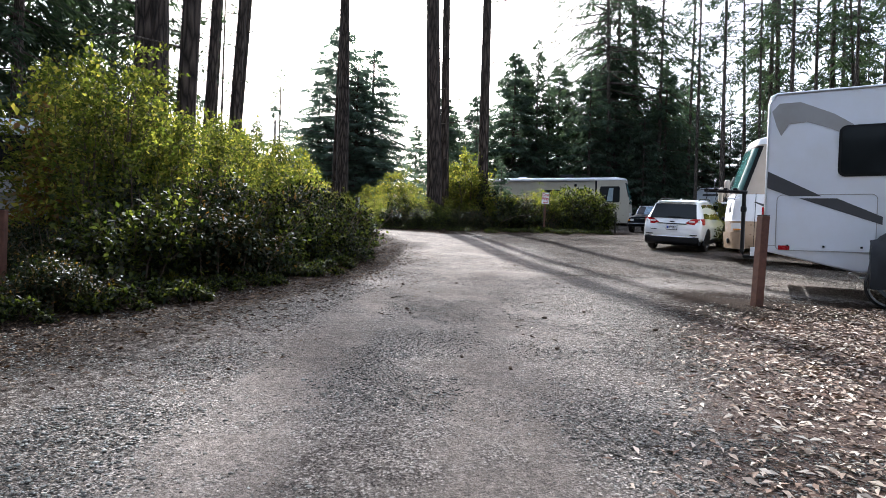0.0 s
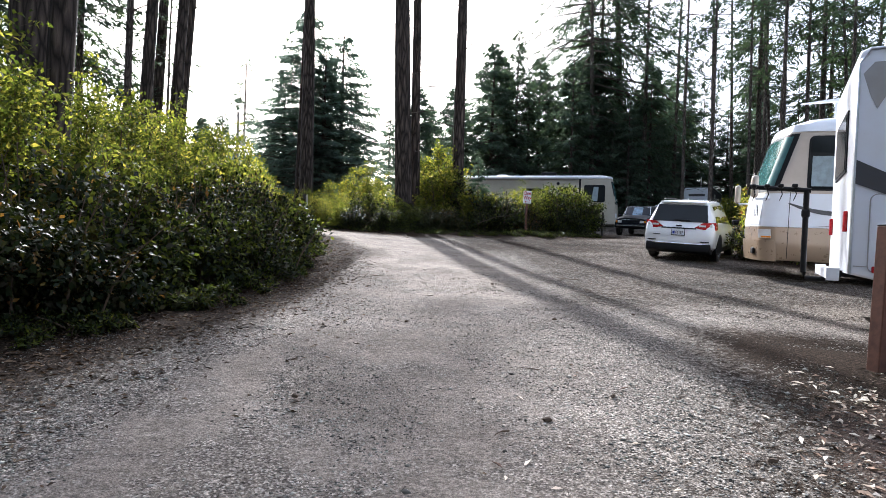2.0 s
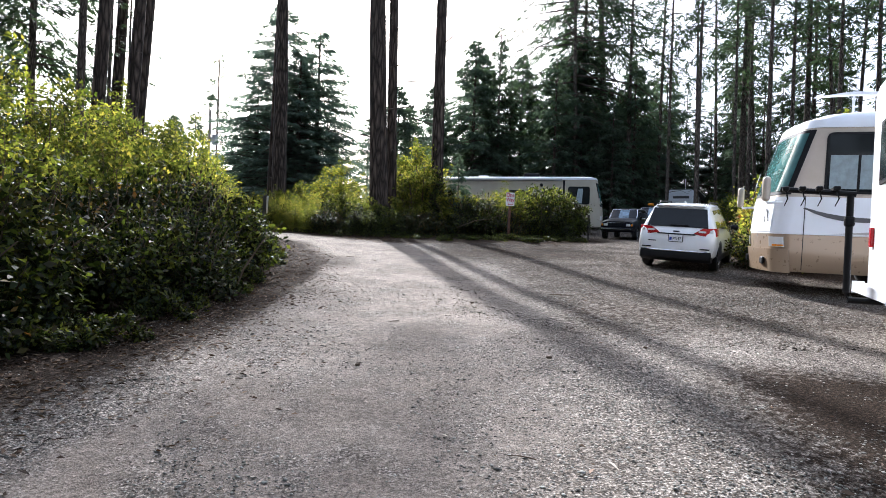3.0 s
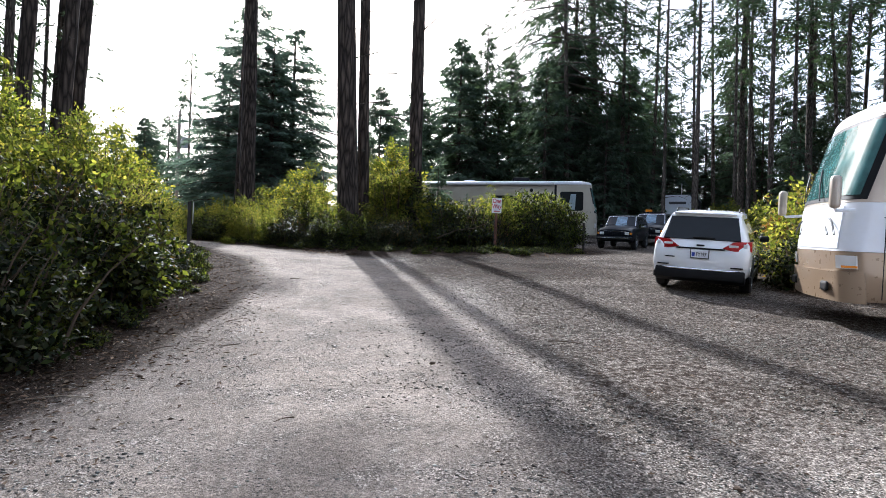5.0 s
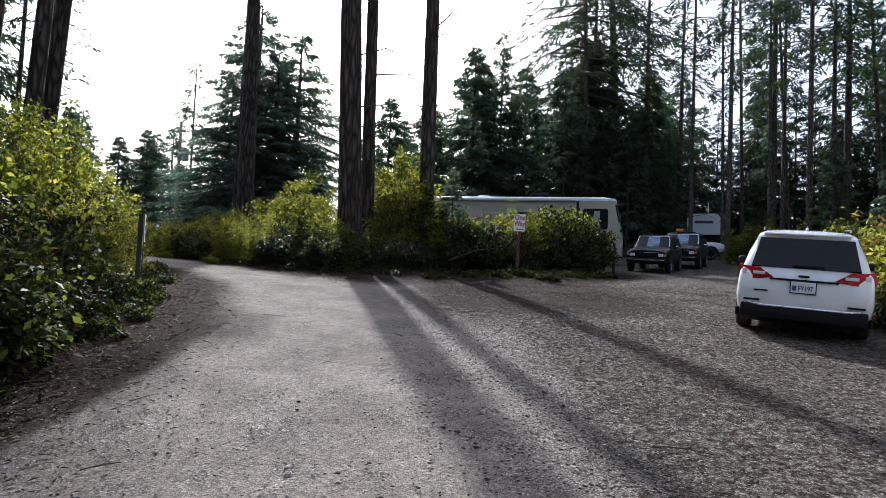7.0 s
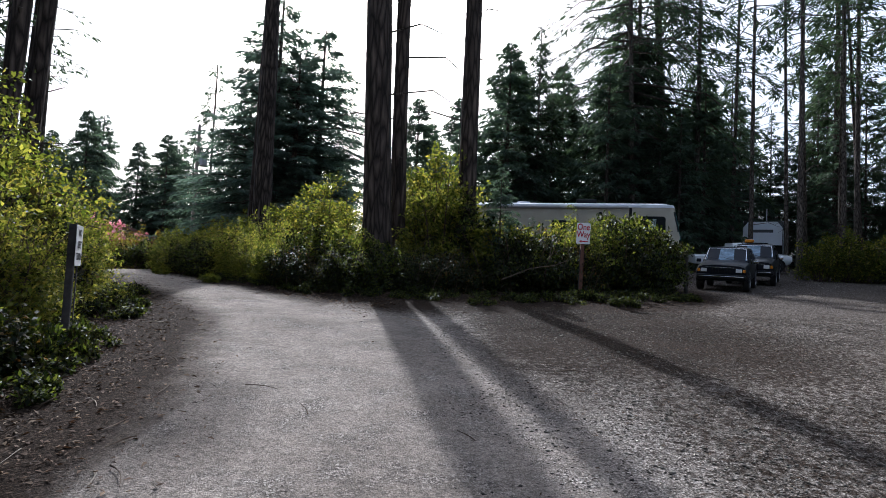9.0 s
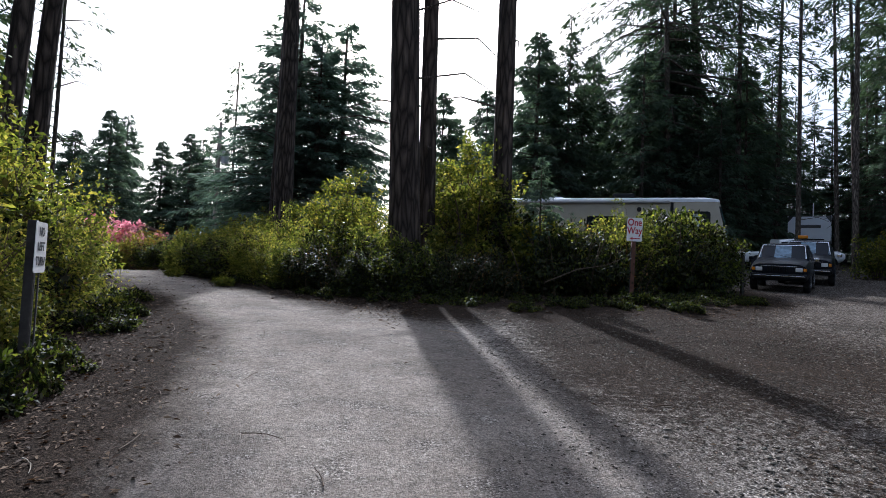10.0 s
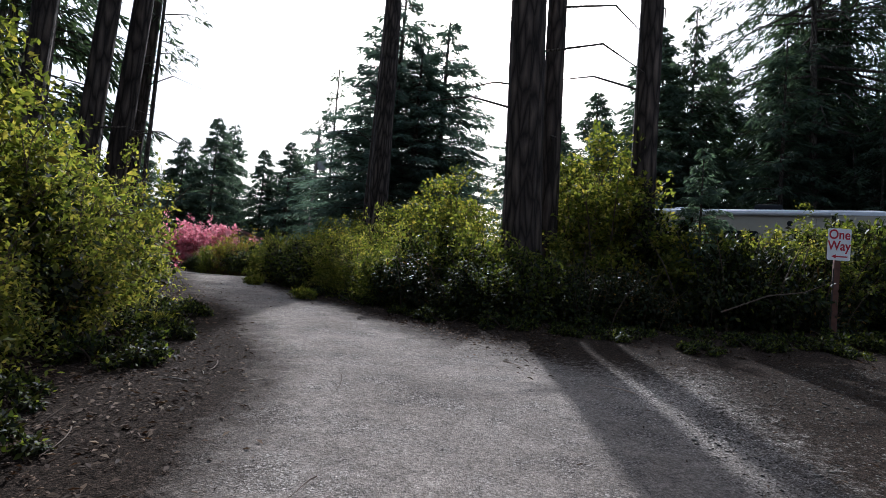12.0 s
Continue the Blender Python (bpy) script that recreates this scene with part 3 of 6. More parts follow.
def trunk_bm(rng, h, r0, r1, lean=(0, 0), sides=18, rings=26, flare=0.35, ridge=0.05):
    bm = bmesh.new()
    prev = None
    ph, amp = rng.uniform(0, 100), r0 * 0.12
    for i in range(rings + 1):
        t = (i / rings) ** 1.25
        z = t * h
        r = r0 + (r1 - r0) * t + r0 * flare * math.exp(-z / (1.1 * r0 + 0.2))
        cx = lean[0] * t + amp * noise.noise(Vector((ph, z * 0.12, 0)))
        cy = lean[1] * t + amp * noise.noise(Vector((0, z * 0.12, ph)))
        ring = []
        for k in range(sides):
            a = 2 * math.pi * k / sides
            rr = r * (1 + ridge * noise.noise(Vector((math.cos(a) * 3, math.sin(a) * 3, z * 0.5 + ph))) + ridge * 0.6 * (-1) ** k * (1 if sides > 14 else 0))
            ring.append(bm.verts.new((cx + rr * math.cos(a), cy + rr * math.sin(a), z - 0.15)))
        if prev:
            for k in range(sides):
                bm.faces.new((prev[k], prev[(k + 1) % sides], ring[(k + 1) % sides], ring[k]))
        prev = ring
    bm.faces.new(prev)
    return bm


def crown(rng, z0, z1, reach, step, sprays, mat, spray=0.5, droop=0.35, lean=(0, 0), htot=None, gaps=0.12, wide=0.24):
    """Boughs in uneven whorls from z0 to z1, with hanging sprays; the crown narrows upwards. Returns leaves and limbs."""
    limb = bmesh.new()
    pos, axis, up, ln = [], [], [], []
    z = z0
    htot = htot or z1
    while z < z1:
        t = (z - z0) / (z1 - z0)
        for _ in range(rng.integers(3, 6)):
            if rng.random() < gaps:
                continue
            a = rng.uniform(0, 2 * math.pi)
            L = reach * (1 - t) ** 0.75 * rng.uniform(0.55, 1.15) * (0.65 + 0.35 * min(1, t * 6)) + 0.25
            zz = z + rng.uniform(-0.5, 0.5) * step
            rise = rng.uniform(-0.1, 0.25) + 0.35 * t
            d = np.array([math.cos(a), math.sin(a), 0])
            s = np.array([-math.sin(a), math.cos(a), 0])
            o = np.array([lean[0] * zz / htot, lean[1] * zz / htot, zz])
            f = lambda u: o + d * L * u + np.array([0, 0, L * (rise * u - droop * u * u)])
            rod([f(0), f(0.5), f(0.95)], 0.012 + 0.011 * L, 0.005, 4, limb)
            m = max(5, int(sprays * L))
            u = rng.uniform(0.15, 1.0, m) ** 0.8
            sd = rng.choice([-1, 1], m)
            off = rng.uniform(0.0, 0.28, m) * L * (1.05 - u)
            p = np.array([f(x) for x in u]) + s * (sd * off)[:, None]
            p[:, 2] -= off * 0.35 + np.abs(rng.normal(size=m)) * 0.3 * spray
            ax = d * 0.75 + s * (sd * rng.uniform(0.3, 1.0, m))[:, None] + np.array([0, 0, -0.45]) + rng.normal(size=(m, 3)) * 0.25
            pos.append(p); axis.append(ax)
            up.append(np.tile([0, 0, 1.0], (m, 1)) + rng.normal(size=(m, 3)) * 0.45)
            ln.append(spray * rng.uniform(0.5, 1.2, m))
        z += step * rng.uniform(0.7, 1.3)
    pos, axis, up, ln = (np.concatenate(q) for q in (pos, axis, up, ln))
    return leaf_mesh("crown", kites(rng, pos, axis, up, ln, ln * wide, 0.05), mat), limb


def conifer(name, seed, label, m, h, r0, z0, reach, mat=None, step=0.55, sprays=16, spray=0.5, lean=(0, 0), r1=0.04, group="", sides=10, bark=None, dead=0, droop=0.35, gaps=0.12, wide=0.24):
    rng = np.random.default_rng(seed)
    e = thing(name, label, "tree", m, group)
    part("trunk", bm_mesh("trunk", trunk_bm(rng, h, r0, r1, lean, sides), bark or M_BARK_THIN), None, e)
    lv, limb = crown(rng, z0, h * 0.995, reach, step, sprays, mat or M_NEEDLE, spray, droop, lean, h, gaps, wide)
    for i in range(dead):
        zz, a, L = rng.uniform(2.5, max(z0, 4)), rng.uniform(0, 2 * math.pi), rng.uniform(0.6, 2.6)
        o = Vector((lean[0] * zz / h, lean[1] * zz / h, zz))
        rod([o, o + Vector((math.cos(a) * L * 0.6, math.sin(a) * L * 0.6, 0.1 * L)), o + Vector((math.cos(a + 0.2) * L, math.sin(a + 0.2) * L, -0.05 * L))], 0.03, 0.008, 4, limb)
    tagged(part("bough_mass", bm_mesh("bough_mass", limb, M_BARK_THIN), None, e, "bare brown boughs"), kind="stuff")
    part("crown", lv, None, e)
    return e


# tall old firs of the island
def old_fir(seed, label, x, y, r0, h, lean, z0, rz=0):
    return conifer("fir_tree", seed, label, at(x, y, rz), h, r0, z0, 4.2, None, 1.0, 9, 0.8, lean, r0 * 0.35, "tall old firs", 26, M_BARK, 10)


old_fir(31, "massive tall fir with furrowed grey-brown bark, among shrubs", -0.71, 28.0, 0.38, 34, (-1.5, 0), 19)
old_fir(32, "slim tall fir close behind a massive one", -0.27, 29.05, 0.225, 32, (-0.76, 0.0), 20)
old_fir(33, "tall straight fir beside a bright green shrub", 1.65, 29.55, 0.275, 33, (-0.2, 0), 17)
old_fir(34, "tall fir with dark bark leaning slightly", -7.95, 41.8, 0.48, 34, (-0.5, 0), 22)
old_fir(35, "slender dark fir trunk against a thicker one", -8.75, 42.6, 0.22, 30, (0.4, 0), 20)
# left stand
old_fir(36, "massive fir with deeply furrowed bark, wrapped in shrubs", -8.1, 15.3, 0.46, 36, (-0.9, 0), 25)
old_fir(37, "stout fir with grey bark beside a massive one", -6.25, 13.0, 0.225, 33, (0.9, 0), 25)
old_fir(38, "tall fir with brown bark", -12.0, 27.6, 0.27, 33, (1.1, 0), 23)
old_fir(39, "tall fir with brown bark", -11.15, 28.4, 0.26, 33, (1.5, 0), 23)
old_fir(40, "tall slim fir with brown bark", -11.6, 29.9, 0.27, 33, (1.8, 0), 23)
old_fir(41, "tall slim fir standing behind stouter ones", -14.6, 34.2, 0.30, 33, (0.8, 0), 23)

# conifers that stand behind
SPECS = {}
for key, seed, h, r0, z0, reach, mt, step, sprays, spray, gaps in (
        ("dark", 51, 26, 0.24, 3.0, 4.0, M_NEEDLE, 0.5, 30, 0.5, 0.08), ("dark2", 52, 29, 0.26, 10.5, 3.2, M_NEEDLE, 0.7, 18, 0.48, 0.35),
        ("lean", 53, 25, 0.17, 12.0, 2.6, M_NEEDLE, 0.75, 16, 0.46, 0.35), ("full", 54, 19, 0.3, 0.6, 5.4, M_NEEDLE_HAZED, 0.27, 44, 0.48, 0.03),
        ("far", 55, 17, 0.2, 0.5, 4.2, M_NEEDLE_HAZED, 0.42, 30, 0.56, 0.05), ("sparse", 56, 15, 0.13, 1.5, 2.5, M_NEEDLE_HAZED, 0.42, 22, 0.36, 0.12),
        ("slim", 60, 27, 0.14, 11.0, 2.3, M_NEEDLE, 0.7, 17, 0.42, 0.3), ("blue", 58, 19, 0.3, 0.6, 5.4, M_NEEDLE_HAZED_BLUE, 0.27, 56, 0.34, 0.05), ("droopy", 57, 24, 0.22, 1.5, 5.0, M_NEEDLE, 0.42, 26, 0.5, 0.16)):
    SPECS[key] = conifer("conifer", seed, "dark green conifer in the wood", pose(0, 0, 0), h, r0, z0, reach, mt, step, sprays, spray, gaps=gaps, dead=8 if z0 > 4 else 0, droop=0.5 if key == "droopy" else 0.35, wide=0.26)
USED = set()


def stand(key, x, y, s=1.0, rz=0.0, label="dark green conifer in the wood", group="wood", tilt=(0, 0), wide=1.0):
    src = SPECS[key]
    m = pose(x, y, gz(x, y) - 0.05, tilt[0], tilt[1], rz)
    if key in USED:
        ob = copy_thing(src, m)
    else:
        ob = src
        ob.matrix_world = m
        USED.add(key)
    ob.scale = (s * wide, s * wide, s)
    return tagged(ob, label, "tree", group)


rr = random.Random(5)
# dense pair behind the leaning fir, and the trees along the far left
stand("blue", -8.2, 48.5, 0.74, 300, "broad dense conifer, its needles tinted blue-green for haze", wide=1.3)
stand("blue", -9.9, 50, 0.95, 20, "broad dense conifer, its needles tinted blue-green for haze", wide=1.4)
stand("blue", -7.2, 50.8, 0.86, 140, "broad dense conifer, its needles tinted blue-green for haze", wide=1.3)
stand("blue", -12.2, 52, 0.7, 250, "broad dense conifer, its needles tinted blue-green for haze", wide=1.3)
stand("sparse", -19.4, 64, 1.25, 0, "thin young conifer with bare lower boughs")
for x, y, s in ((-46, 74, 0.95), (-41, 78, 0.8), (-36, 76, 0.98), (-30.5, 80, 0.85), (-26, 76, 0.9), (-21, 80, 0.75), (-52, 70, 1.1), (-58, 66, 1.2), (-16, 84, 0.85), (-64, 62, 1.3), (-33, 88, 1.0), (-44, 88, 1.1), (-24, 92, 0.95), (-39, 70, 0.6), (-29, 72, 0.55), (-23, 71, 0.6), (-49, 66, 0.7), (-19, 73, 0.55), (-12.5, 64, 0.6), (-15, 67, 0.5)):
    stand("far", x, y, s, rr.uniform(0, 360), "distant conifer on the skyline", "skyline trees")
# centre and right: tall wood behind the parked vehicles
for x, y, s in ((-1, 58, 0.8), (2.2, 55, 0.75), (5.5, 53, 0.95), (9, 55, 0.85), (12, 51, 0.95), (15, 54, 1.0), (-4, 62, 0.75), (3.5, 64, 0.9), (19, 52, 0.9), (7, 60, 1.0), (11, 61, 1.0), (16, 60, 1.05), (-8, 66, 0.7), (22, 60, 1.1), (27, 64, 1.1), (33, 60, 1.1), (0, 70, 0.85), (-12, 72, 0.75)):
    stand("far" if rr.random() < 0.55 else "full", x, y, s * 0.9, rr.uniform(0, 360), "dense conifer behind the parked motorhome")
conifer("conifer", 61, "old fir with long swooping boughs above the motorhome", at(14.2, 52.0), 31, 0.24, 9.5, 9.5, M_NEEDLE, 0.85, 26, 0.5, (-1.0, 0), 0.06, "wood", 12, None, 20, 0.7, 0.3, 0.2)
stand("droopy", 7.6, 53.0, 0.72, 30, "tall conifer with long drooping boughs")
stand("droopy", 15.4, 58.0, 0.95, 110, "tall conifer with long drooping boughs")
conifer("conifer", 59, "big old fir with long hanging boughs over the motorhome", at(18.6, 57.0), 36, 0.42, 8.0, 11.0, M_NEEDLE, 0.6, 30, 0.55, (-2.2, 0), 0.1, "wood", 14, None, 26, 0.62, 0.2, 0.2)
for x, y, k, s in ((18.5, 52, "lean", 1.2), (20.0, 43, "lean", 1.0), (26, 47, "lean", 1.05), (25.0, 43, "lean", 1.15), (27.2, 50, "dark2", 1.05), (28, 45, "lean", 1.1),
                   (30.5, 47, "dark2", 1.1), (32, 42, "lean", 1.2), (31, 37, "dark2", 1.2), (29, 33, "dark2", 1.1), (30.2, 34.5, "lean", 1.25), (33, 30, "dark", 1.1), (27, 39, "lean", 1.0), (37, 47, "dark2", 1.2),
                   (16, 57, "dark2", 1.1), (31, 56, "dark2", 1.2), (36, 54, "dark", 1.1), (41, 40, "dark", 1.1), (38, 33, "dark", 1.1), (27, 28, "dark2", 1.1), (32, 24, "dark", 1.1), (24.5, 31.5, "lean", 1.0), (25, 22, "dark2", 1.0), (30, 16, "dark", 1.1)):
    stand(k, x, y, s, rr.uniform(0, 360), "tall conifer with a bare lower trunk" if k != "dark" else "dark green conifer in the wood")
# slim bare trunks with thin crowns on the wood's near edge
for x, y, s, tilt in ((21.5, 53, 1.15, 1), (23.0, 49, 1.0, -1), (26.8, 53, 1.15, -2), (28.6, 50, 1.1, -3), (23.8, 45, 0.95, -1), (33.5, 46, 1.2, -2), (20.4, 48.5, 1.05, 0), (31.6, 45, 1.15, -3)):
    stand("slim", x, y, s, rr.uniform(0, 360), "slim tall conifer with a bare pale trunk", "wood", (0, tilt))
# dense firs closing the far left, thin ones behind the left stand
for x, y, s in ((-29.8, 63, 0.72), (-31.8, 61.5, 0.6), (-26.4, 70.7, 0.72), (-29.5, 71.3, 0.68), (-34, 66, 0.55), (-22.5, 74, 0.52), (-37.5, 64, 0.6)):
    stand("full", x, y, s, rr.uniform(0, 360), "dense dark conifer beyond the blossom", "skyline trees")
stand("slim", -13.8, 34.0, 0.62, 40, "slim tall conifer with a bare pale trunk")
stand("slim", -13.4, 31.4, 0.72, 200, "slim tall conifer with a bare pale trunk")
# left; and behind the camera, unseen trees added to darken reflections and block sky
for x, y, k, s in ((-17, 22, "dark", 1.0), (-19, 27, "dark", 1.05), (-18.5, 34, "dark", 1.0), (-21, 35, "dark2", 1.0), (-20, 19, "dark", 1.1), (-24, 27, "dark", 1.1), (-14, 15, "dark2", 1.0), (-19, 12, "dark", 1.0), (-25, 38, "dark", 0.95), (-13.6, 29.5, "lean", 1.15), (-24, 6, "dark", 1.1), (-17, 0, "dark", 1.1), (-12, -12, "dark", 1.1),
                   (-4, -18, "dark", 1.1), (5, -22, "dark2", 1.1), (13, -16, "dark", 1.1), (20, -6, "dark", 1.1), (24, 6, "dark", 1.1), (-20, -20, "dark", 1.2), (-8, -9, "dark", 1.1), (1, -14, "dark", 1.15), (-13, -4, "dark", 1.1), (-16, 7, "dark", 1.0), (-2, -25, "dark", 1.3), (8, -28, "dark", 1.3), (-12, -24, "dark", 1.3), (18, -22, "dark", 1.3), (26, -12, "dark", 1.3), (-26, -8, "dark", 1.3)):
    stand(k, x, y, s, rr.uniform(0, 360), "dark green conifer in the wood")
for x, y, s in ((-1.5, 52, 0.5), (2, 50, 0.55), (16.5, 50, 0.62), (19.5, 64, 0.9), (29, 53, 0.65), (32, 50, 0.65), (24, 68, 0.9), (28, 70, 1.0), (37, 44, 0.7), (36, 37, 0.65), (33, 30, 0.65), (30, 42, 0.55), (25, 41, 0.45), (29, 25, 0.6), (40, 50, 0.7), (43, 45, 0.7), (41, 30, 0.7)):
    stand("far", x, y, s, rr.uniform(0, 360), "young conifer under the tall trees", "understorey")
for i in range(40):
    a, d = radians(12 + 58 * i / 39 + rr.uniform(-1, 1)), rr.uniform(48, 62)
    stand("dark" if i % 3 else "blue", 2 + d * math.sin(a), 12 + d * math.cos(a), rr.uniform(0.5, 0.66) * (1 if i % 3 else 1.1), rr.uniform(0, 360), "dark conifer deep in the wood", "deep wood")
for k in SPECS:
    assert k in USED

stand("far", 2.45, 28.0, 0.2, 30, "small dark fir sapling beside a tall trunk", "saplings")
stand("sparse", 3.9, 31.6, 0.16, 90, "pale young fir sapling on the island", "saplings")

# ---- shrubs ----
def scatter_row(points, keys, spacing, s_range, label, group, depth=1.5, rows=1, seed=0, sz=1.0):
    r = random.Random(seed)
    for row in range(rows):
        for (ax, ay), (bx, by) in zip(points, points[1:]):
            L = math.hypot(bx - ax, by - ay)
            nx_, ny_ = -(by - ay) / L, (bx - ax) / L
            k = max(1, round(L / spacing))
            for i in range(k):
                t = (i + 0.5 + r.uniform(-0.25, 0.25)) / k
                o = row * depth + r.uniform(-0.25, 0.25)
                s = r.uniform(*s_range) * (1 + 0.22 * row)
                shrub(r.choice(keys), ax + (bx - ax) * t + nx_ * o, ay + (by - ay) * t + ny_ * o, s, r.uniform(0, 360), label, "shrub", group, sz)


LEFT_LINE = [(-4.2, 6.7), (-3.75, 8.2), (-2.95, 10.4), (-2.7, 12.6), (-2.75, 14.8), (-3.6, 17.6), (-4.85, 20.8), (-6.9, 24.2), (-10.2, 28.2), (-13.9, 32.4)]
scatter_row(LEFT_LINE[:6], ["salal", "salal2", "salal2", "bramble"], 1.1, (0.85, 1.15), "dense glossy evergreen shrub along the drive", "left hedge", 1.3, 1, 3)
scatter_row(LEFT_LINE[5:], ["fine", "salal2", "fine", "bramble"], 1.05, (0.8, 1.05), "leafy shrub with fresh green leaves along the drive", "left hedge", 1.3, 1, 32)
for x, y, k, s in ((-4.5, 20.3, "fine", 0.8), (-5.0, 21.7, "fine", 0.95), (-4.3, 19.0, "fine", 0.9), (-5.7, 22.9, "fine", 0.9), (-5.6, 21.2, "fine", 1.3), (-5.1, 19.6, "fine", 1.25)):
    shrub(k, x, y, s, rr.uniform(0, 360), "bright yellow-green shrub at the bend of the hedge", "shrub", "left hedge")
for x, y, s in ((-3.9, 5.6, 0.55), (-5.0, 7.2, 0.7), (-6.3, 7.6, 0.6), (-6.4, 8.7, 0.75), (-7.4, 8.4, 0.6)):
    shrub("salal2", x, y, s, rr.uniform(0, 360), "low evergreen shrub at the end of the hedge", "shrub", "left hedge")
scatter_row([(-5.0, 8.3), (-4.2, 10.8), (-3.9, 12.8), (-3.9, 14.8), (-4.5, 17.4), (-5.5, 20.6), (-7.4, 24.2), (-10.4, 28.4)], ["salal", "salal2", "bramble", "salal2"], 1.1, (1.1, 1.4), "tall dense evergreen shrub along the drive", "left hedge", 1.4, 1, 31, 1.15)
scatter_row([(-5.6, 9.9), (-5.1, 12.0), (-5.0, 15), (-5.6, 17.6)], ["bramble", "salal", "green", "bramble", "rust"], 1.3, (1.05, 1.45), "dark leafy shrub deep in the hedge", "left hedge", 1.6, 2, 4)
scatter_row([(-5.6, 17.6), (-6.9, 22), (-9.0, 25.8)], ["fine", "green", "rust", "fine"], 1.3, (1.1, 1.5), "green shrub with fresh spring leaves", "left hedge", 1.6, 2, 41)
for x, y, k, s in ((-6.1, 10.2, "airy", 1.05), (-5.5, 9.3, "airy", 0.85), (-6.8, 11.6, "airy", 1.1), (-5.3, 10.6, "airy", 0.8), (-7.6, 12.4, "airy", 1.1), (-9.0, 12.8, "airy", 1.2), (-5.0, 11.9, "airy", 0.8), (-7.6, 17.4, "airy", 1.1), (-6.6, 18.8, "airy", 0.95), (-8.2, 19.8, "tall", 1.2), (-7.2, 21.4, "airy", 1.0), (-5.6, 19.6, "tall", 0.9), (-5.9, 20.9, "airy", 0.9), (-6.6, 22.6, "tall", 0.85), (-5.2, 18.4, "green", 1.5), (-5.8, 21.8, "fine", 1.4), (-6.3, 23.8, "fine", 1.2)):
    shrub(k, x, y, s, rr.uniform(0, 360), "tall airy shrub with yellow-green spring leaves", "shrub", "left hedge")
FRONT = [(-9.2, 34.8), (-7.4, 31.6), (-5.0, 28.7), (-3.0, 26.9), (-1.0, 25.9)]
scatter_row(FRONT, ["fine", "bramble", "green", "fine"], 1.0, (0.65, 0.9), "dense leafy shrub on the island bed", "island hedge", 1.2, 2, 6)
scatter_row([(-3.0, 26.9), (-1.0, 26.2), (1.6, 26.4)], ["salal", "salal2", "bramble"], 1.0, (0.7, 0.95), "dense evergreen shrub on the island bed", "island hedge", 1.1, 2, 61)
scatter_row([(2.4, 27.5), (4.0, 28.7), (6.0, 29.8), (7.8, 31.3), (8.6, 33.4)], ["salal", "salal2", "bramble"], 1.0, (1.05, 1.3), "rounded dense evergreen shrub on the island bed", "island hedge", 1.2, 2, 7, 1.22)
scatter_row([(-8.2, 35.2), (-6.4, 32.8), (-3.5, 30.0), (-1.6, 29.2)], ["spring", "spring", "green", "bramble", "rust"], 1.2, (0.62, 0.85), "yellow-green spring shrub on the island bed", "island hedge", 1.5, 2, 8)
for x, y, k, s in ((0.75, 29.3, "tall", 1.15), (1.0, 30.4, "tall", 1.3), (0.45, 28.6, "spring", 1.0), (0.5, 30.2, "airy", 1.0), (-2.3, 30.4, "tall", 0.95), (-3.0, 31.2, "tall", 1.0), (-4.4, 32.4, "airy", 0.68), (-6.3, 34.4, "airy", 0.6), (-1.8, 29.2, "spring", 0.95), (-3.4, 30.2, "rust", 0.85), (2.9, 29.0, "spring", 1.0), (3.0, 28.2, "spring", 1.1), (3.7, 29.8, "rust", 1.0), (4.4, 29.6, "spring", 1.1), (2.2, 28.4, "spring", 1.15), (5.4, 30.2, "green", 1.3), (6.5, 31.0, "green", 1.3), (7.4, 32.0, "green", 1.25), (4.9, 29.0, "airy", 0.62)):
    shrub(k, x, y, s, rr.uniform(0, 360), "upright shrub with bright spring leaves on the island", "shrub", "island hedge")
scatter_row([(-6.2, 29.8), (-3.6, 26.9), (-1.3, 25.2), (0.4, 24.9), (2.4, 25.2), (4.4, 25.8), (6.0, 27.0), (8.2, 29.6)], ["low"], 0.85, (0.55, 0.85), "low trailing evergreen at the edge of the bed", "bed edge", 0.7, 2, 9)
scatter_row([(-4.2, 4.6), (-3.2, 7.0), (-2.5, 9.4), (-2.15, 12.0), (-2.15, 14.5), (-2.8, 17.8), (-3.7, 20.8), (-5.4, 24.2)], ["low"], 1.0, (0.6, 0.9), "low trailing evergreen at the edge of the bed", "bed edge", 1, 1, 10)
# bushes beyond the car, and along the drive on that side
for x, y, k, s in ((10.6, 19.5, "spring", 1.3), (11.2, 20.6, "rust", 1.3), (10.0, 18.6, "salal", 1.2), (12.2, 22.4, "green", 1.3), (13.6, 24.8, "salal", 1.2), (11.6, 18.6, "airy", 1.0), (14.6, 27.2, "salal2", 1.2), (15.8, 29.2, "salal", 1.2), (17.2, 31.2, "green", 1.2), (18.9, 33.6, "salal2", 1.2), (20.6, 36.0, "salal", 1.2), (16.6, 28.6, "green", 1.4), (18.4, 31.0, "salal", 1.5), (20.0, 41.3, "green", 1.3), (21.2, 41.3, "green", 1.5), (22.3, 41.5, "green", 1.6), (24.0, 41.6, "salal", 1.7), (25.8, 41.8, "salal2", 1.7)):
    shrub(k, x, y, s, rr.uniform(0, 360), "leafy bush beside the parked vehicles", "shrub", "right-hand bushes")
for x, y, s in ((-3.05, 18.55, 0.8), (-3.4, 18.3, 0.9), (-3.3, 19.2, 0.7), (-2.95, 16.9, 0.8)):
    shrub("low", x, y, s, rr.uniform(0, 360), "low trailing evergreen at the edge of the bed", "shrub", "bed edge", 1.6)
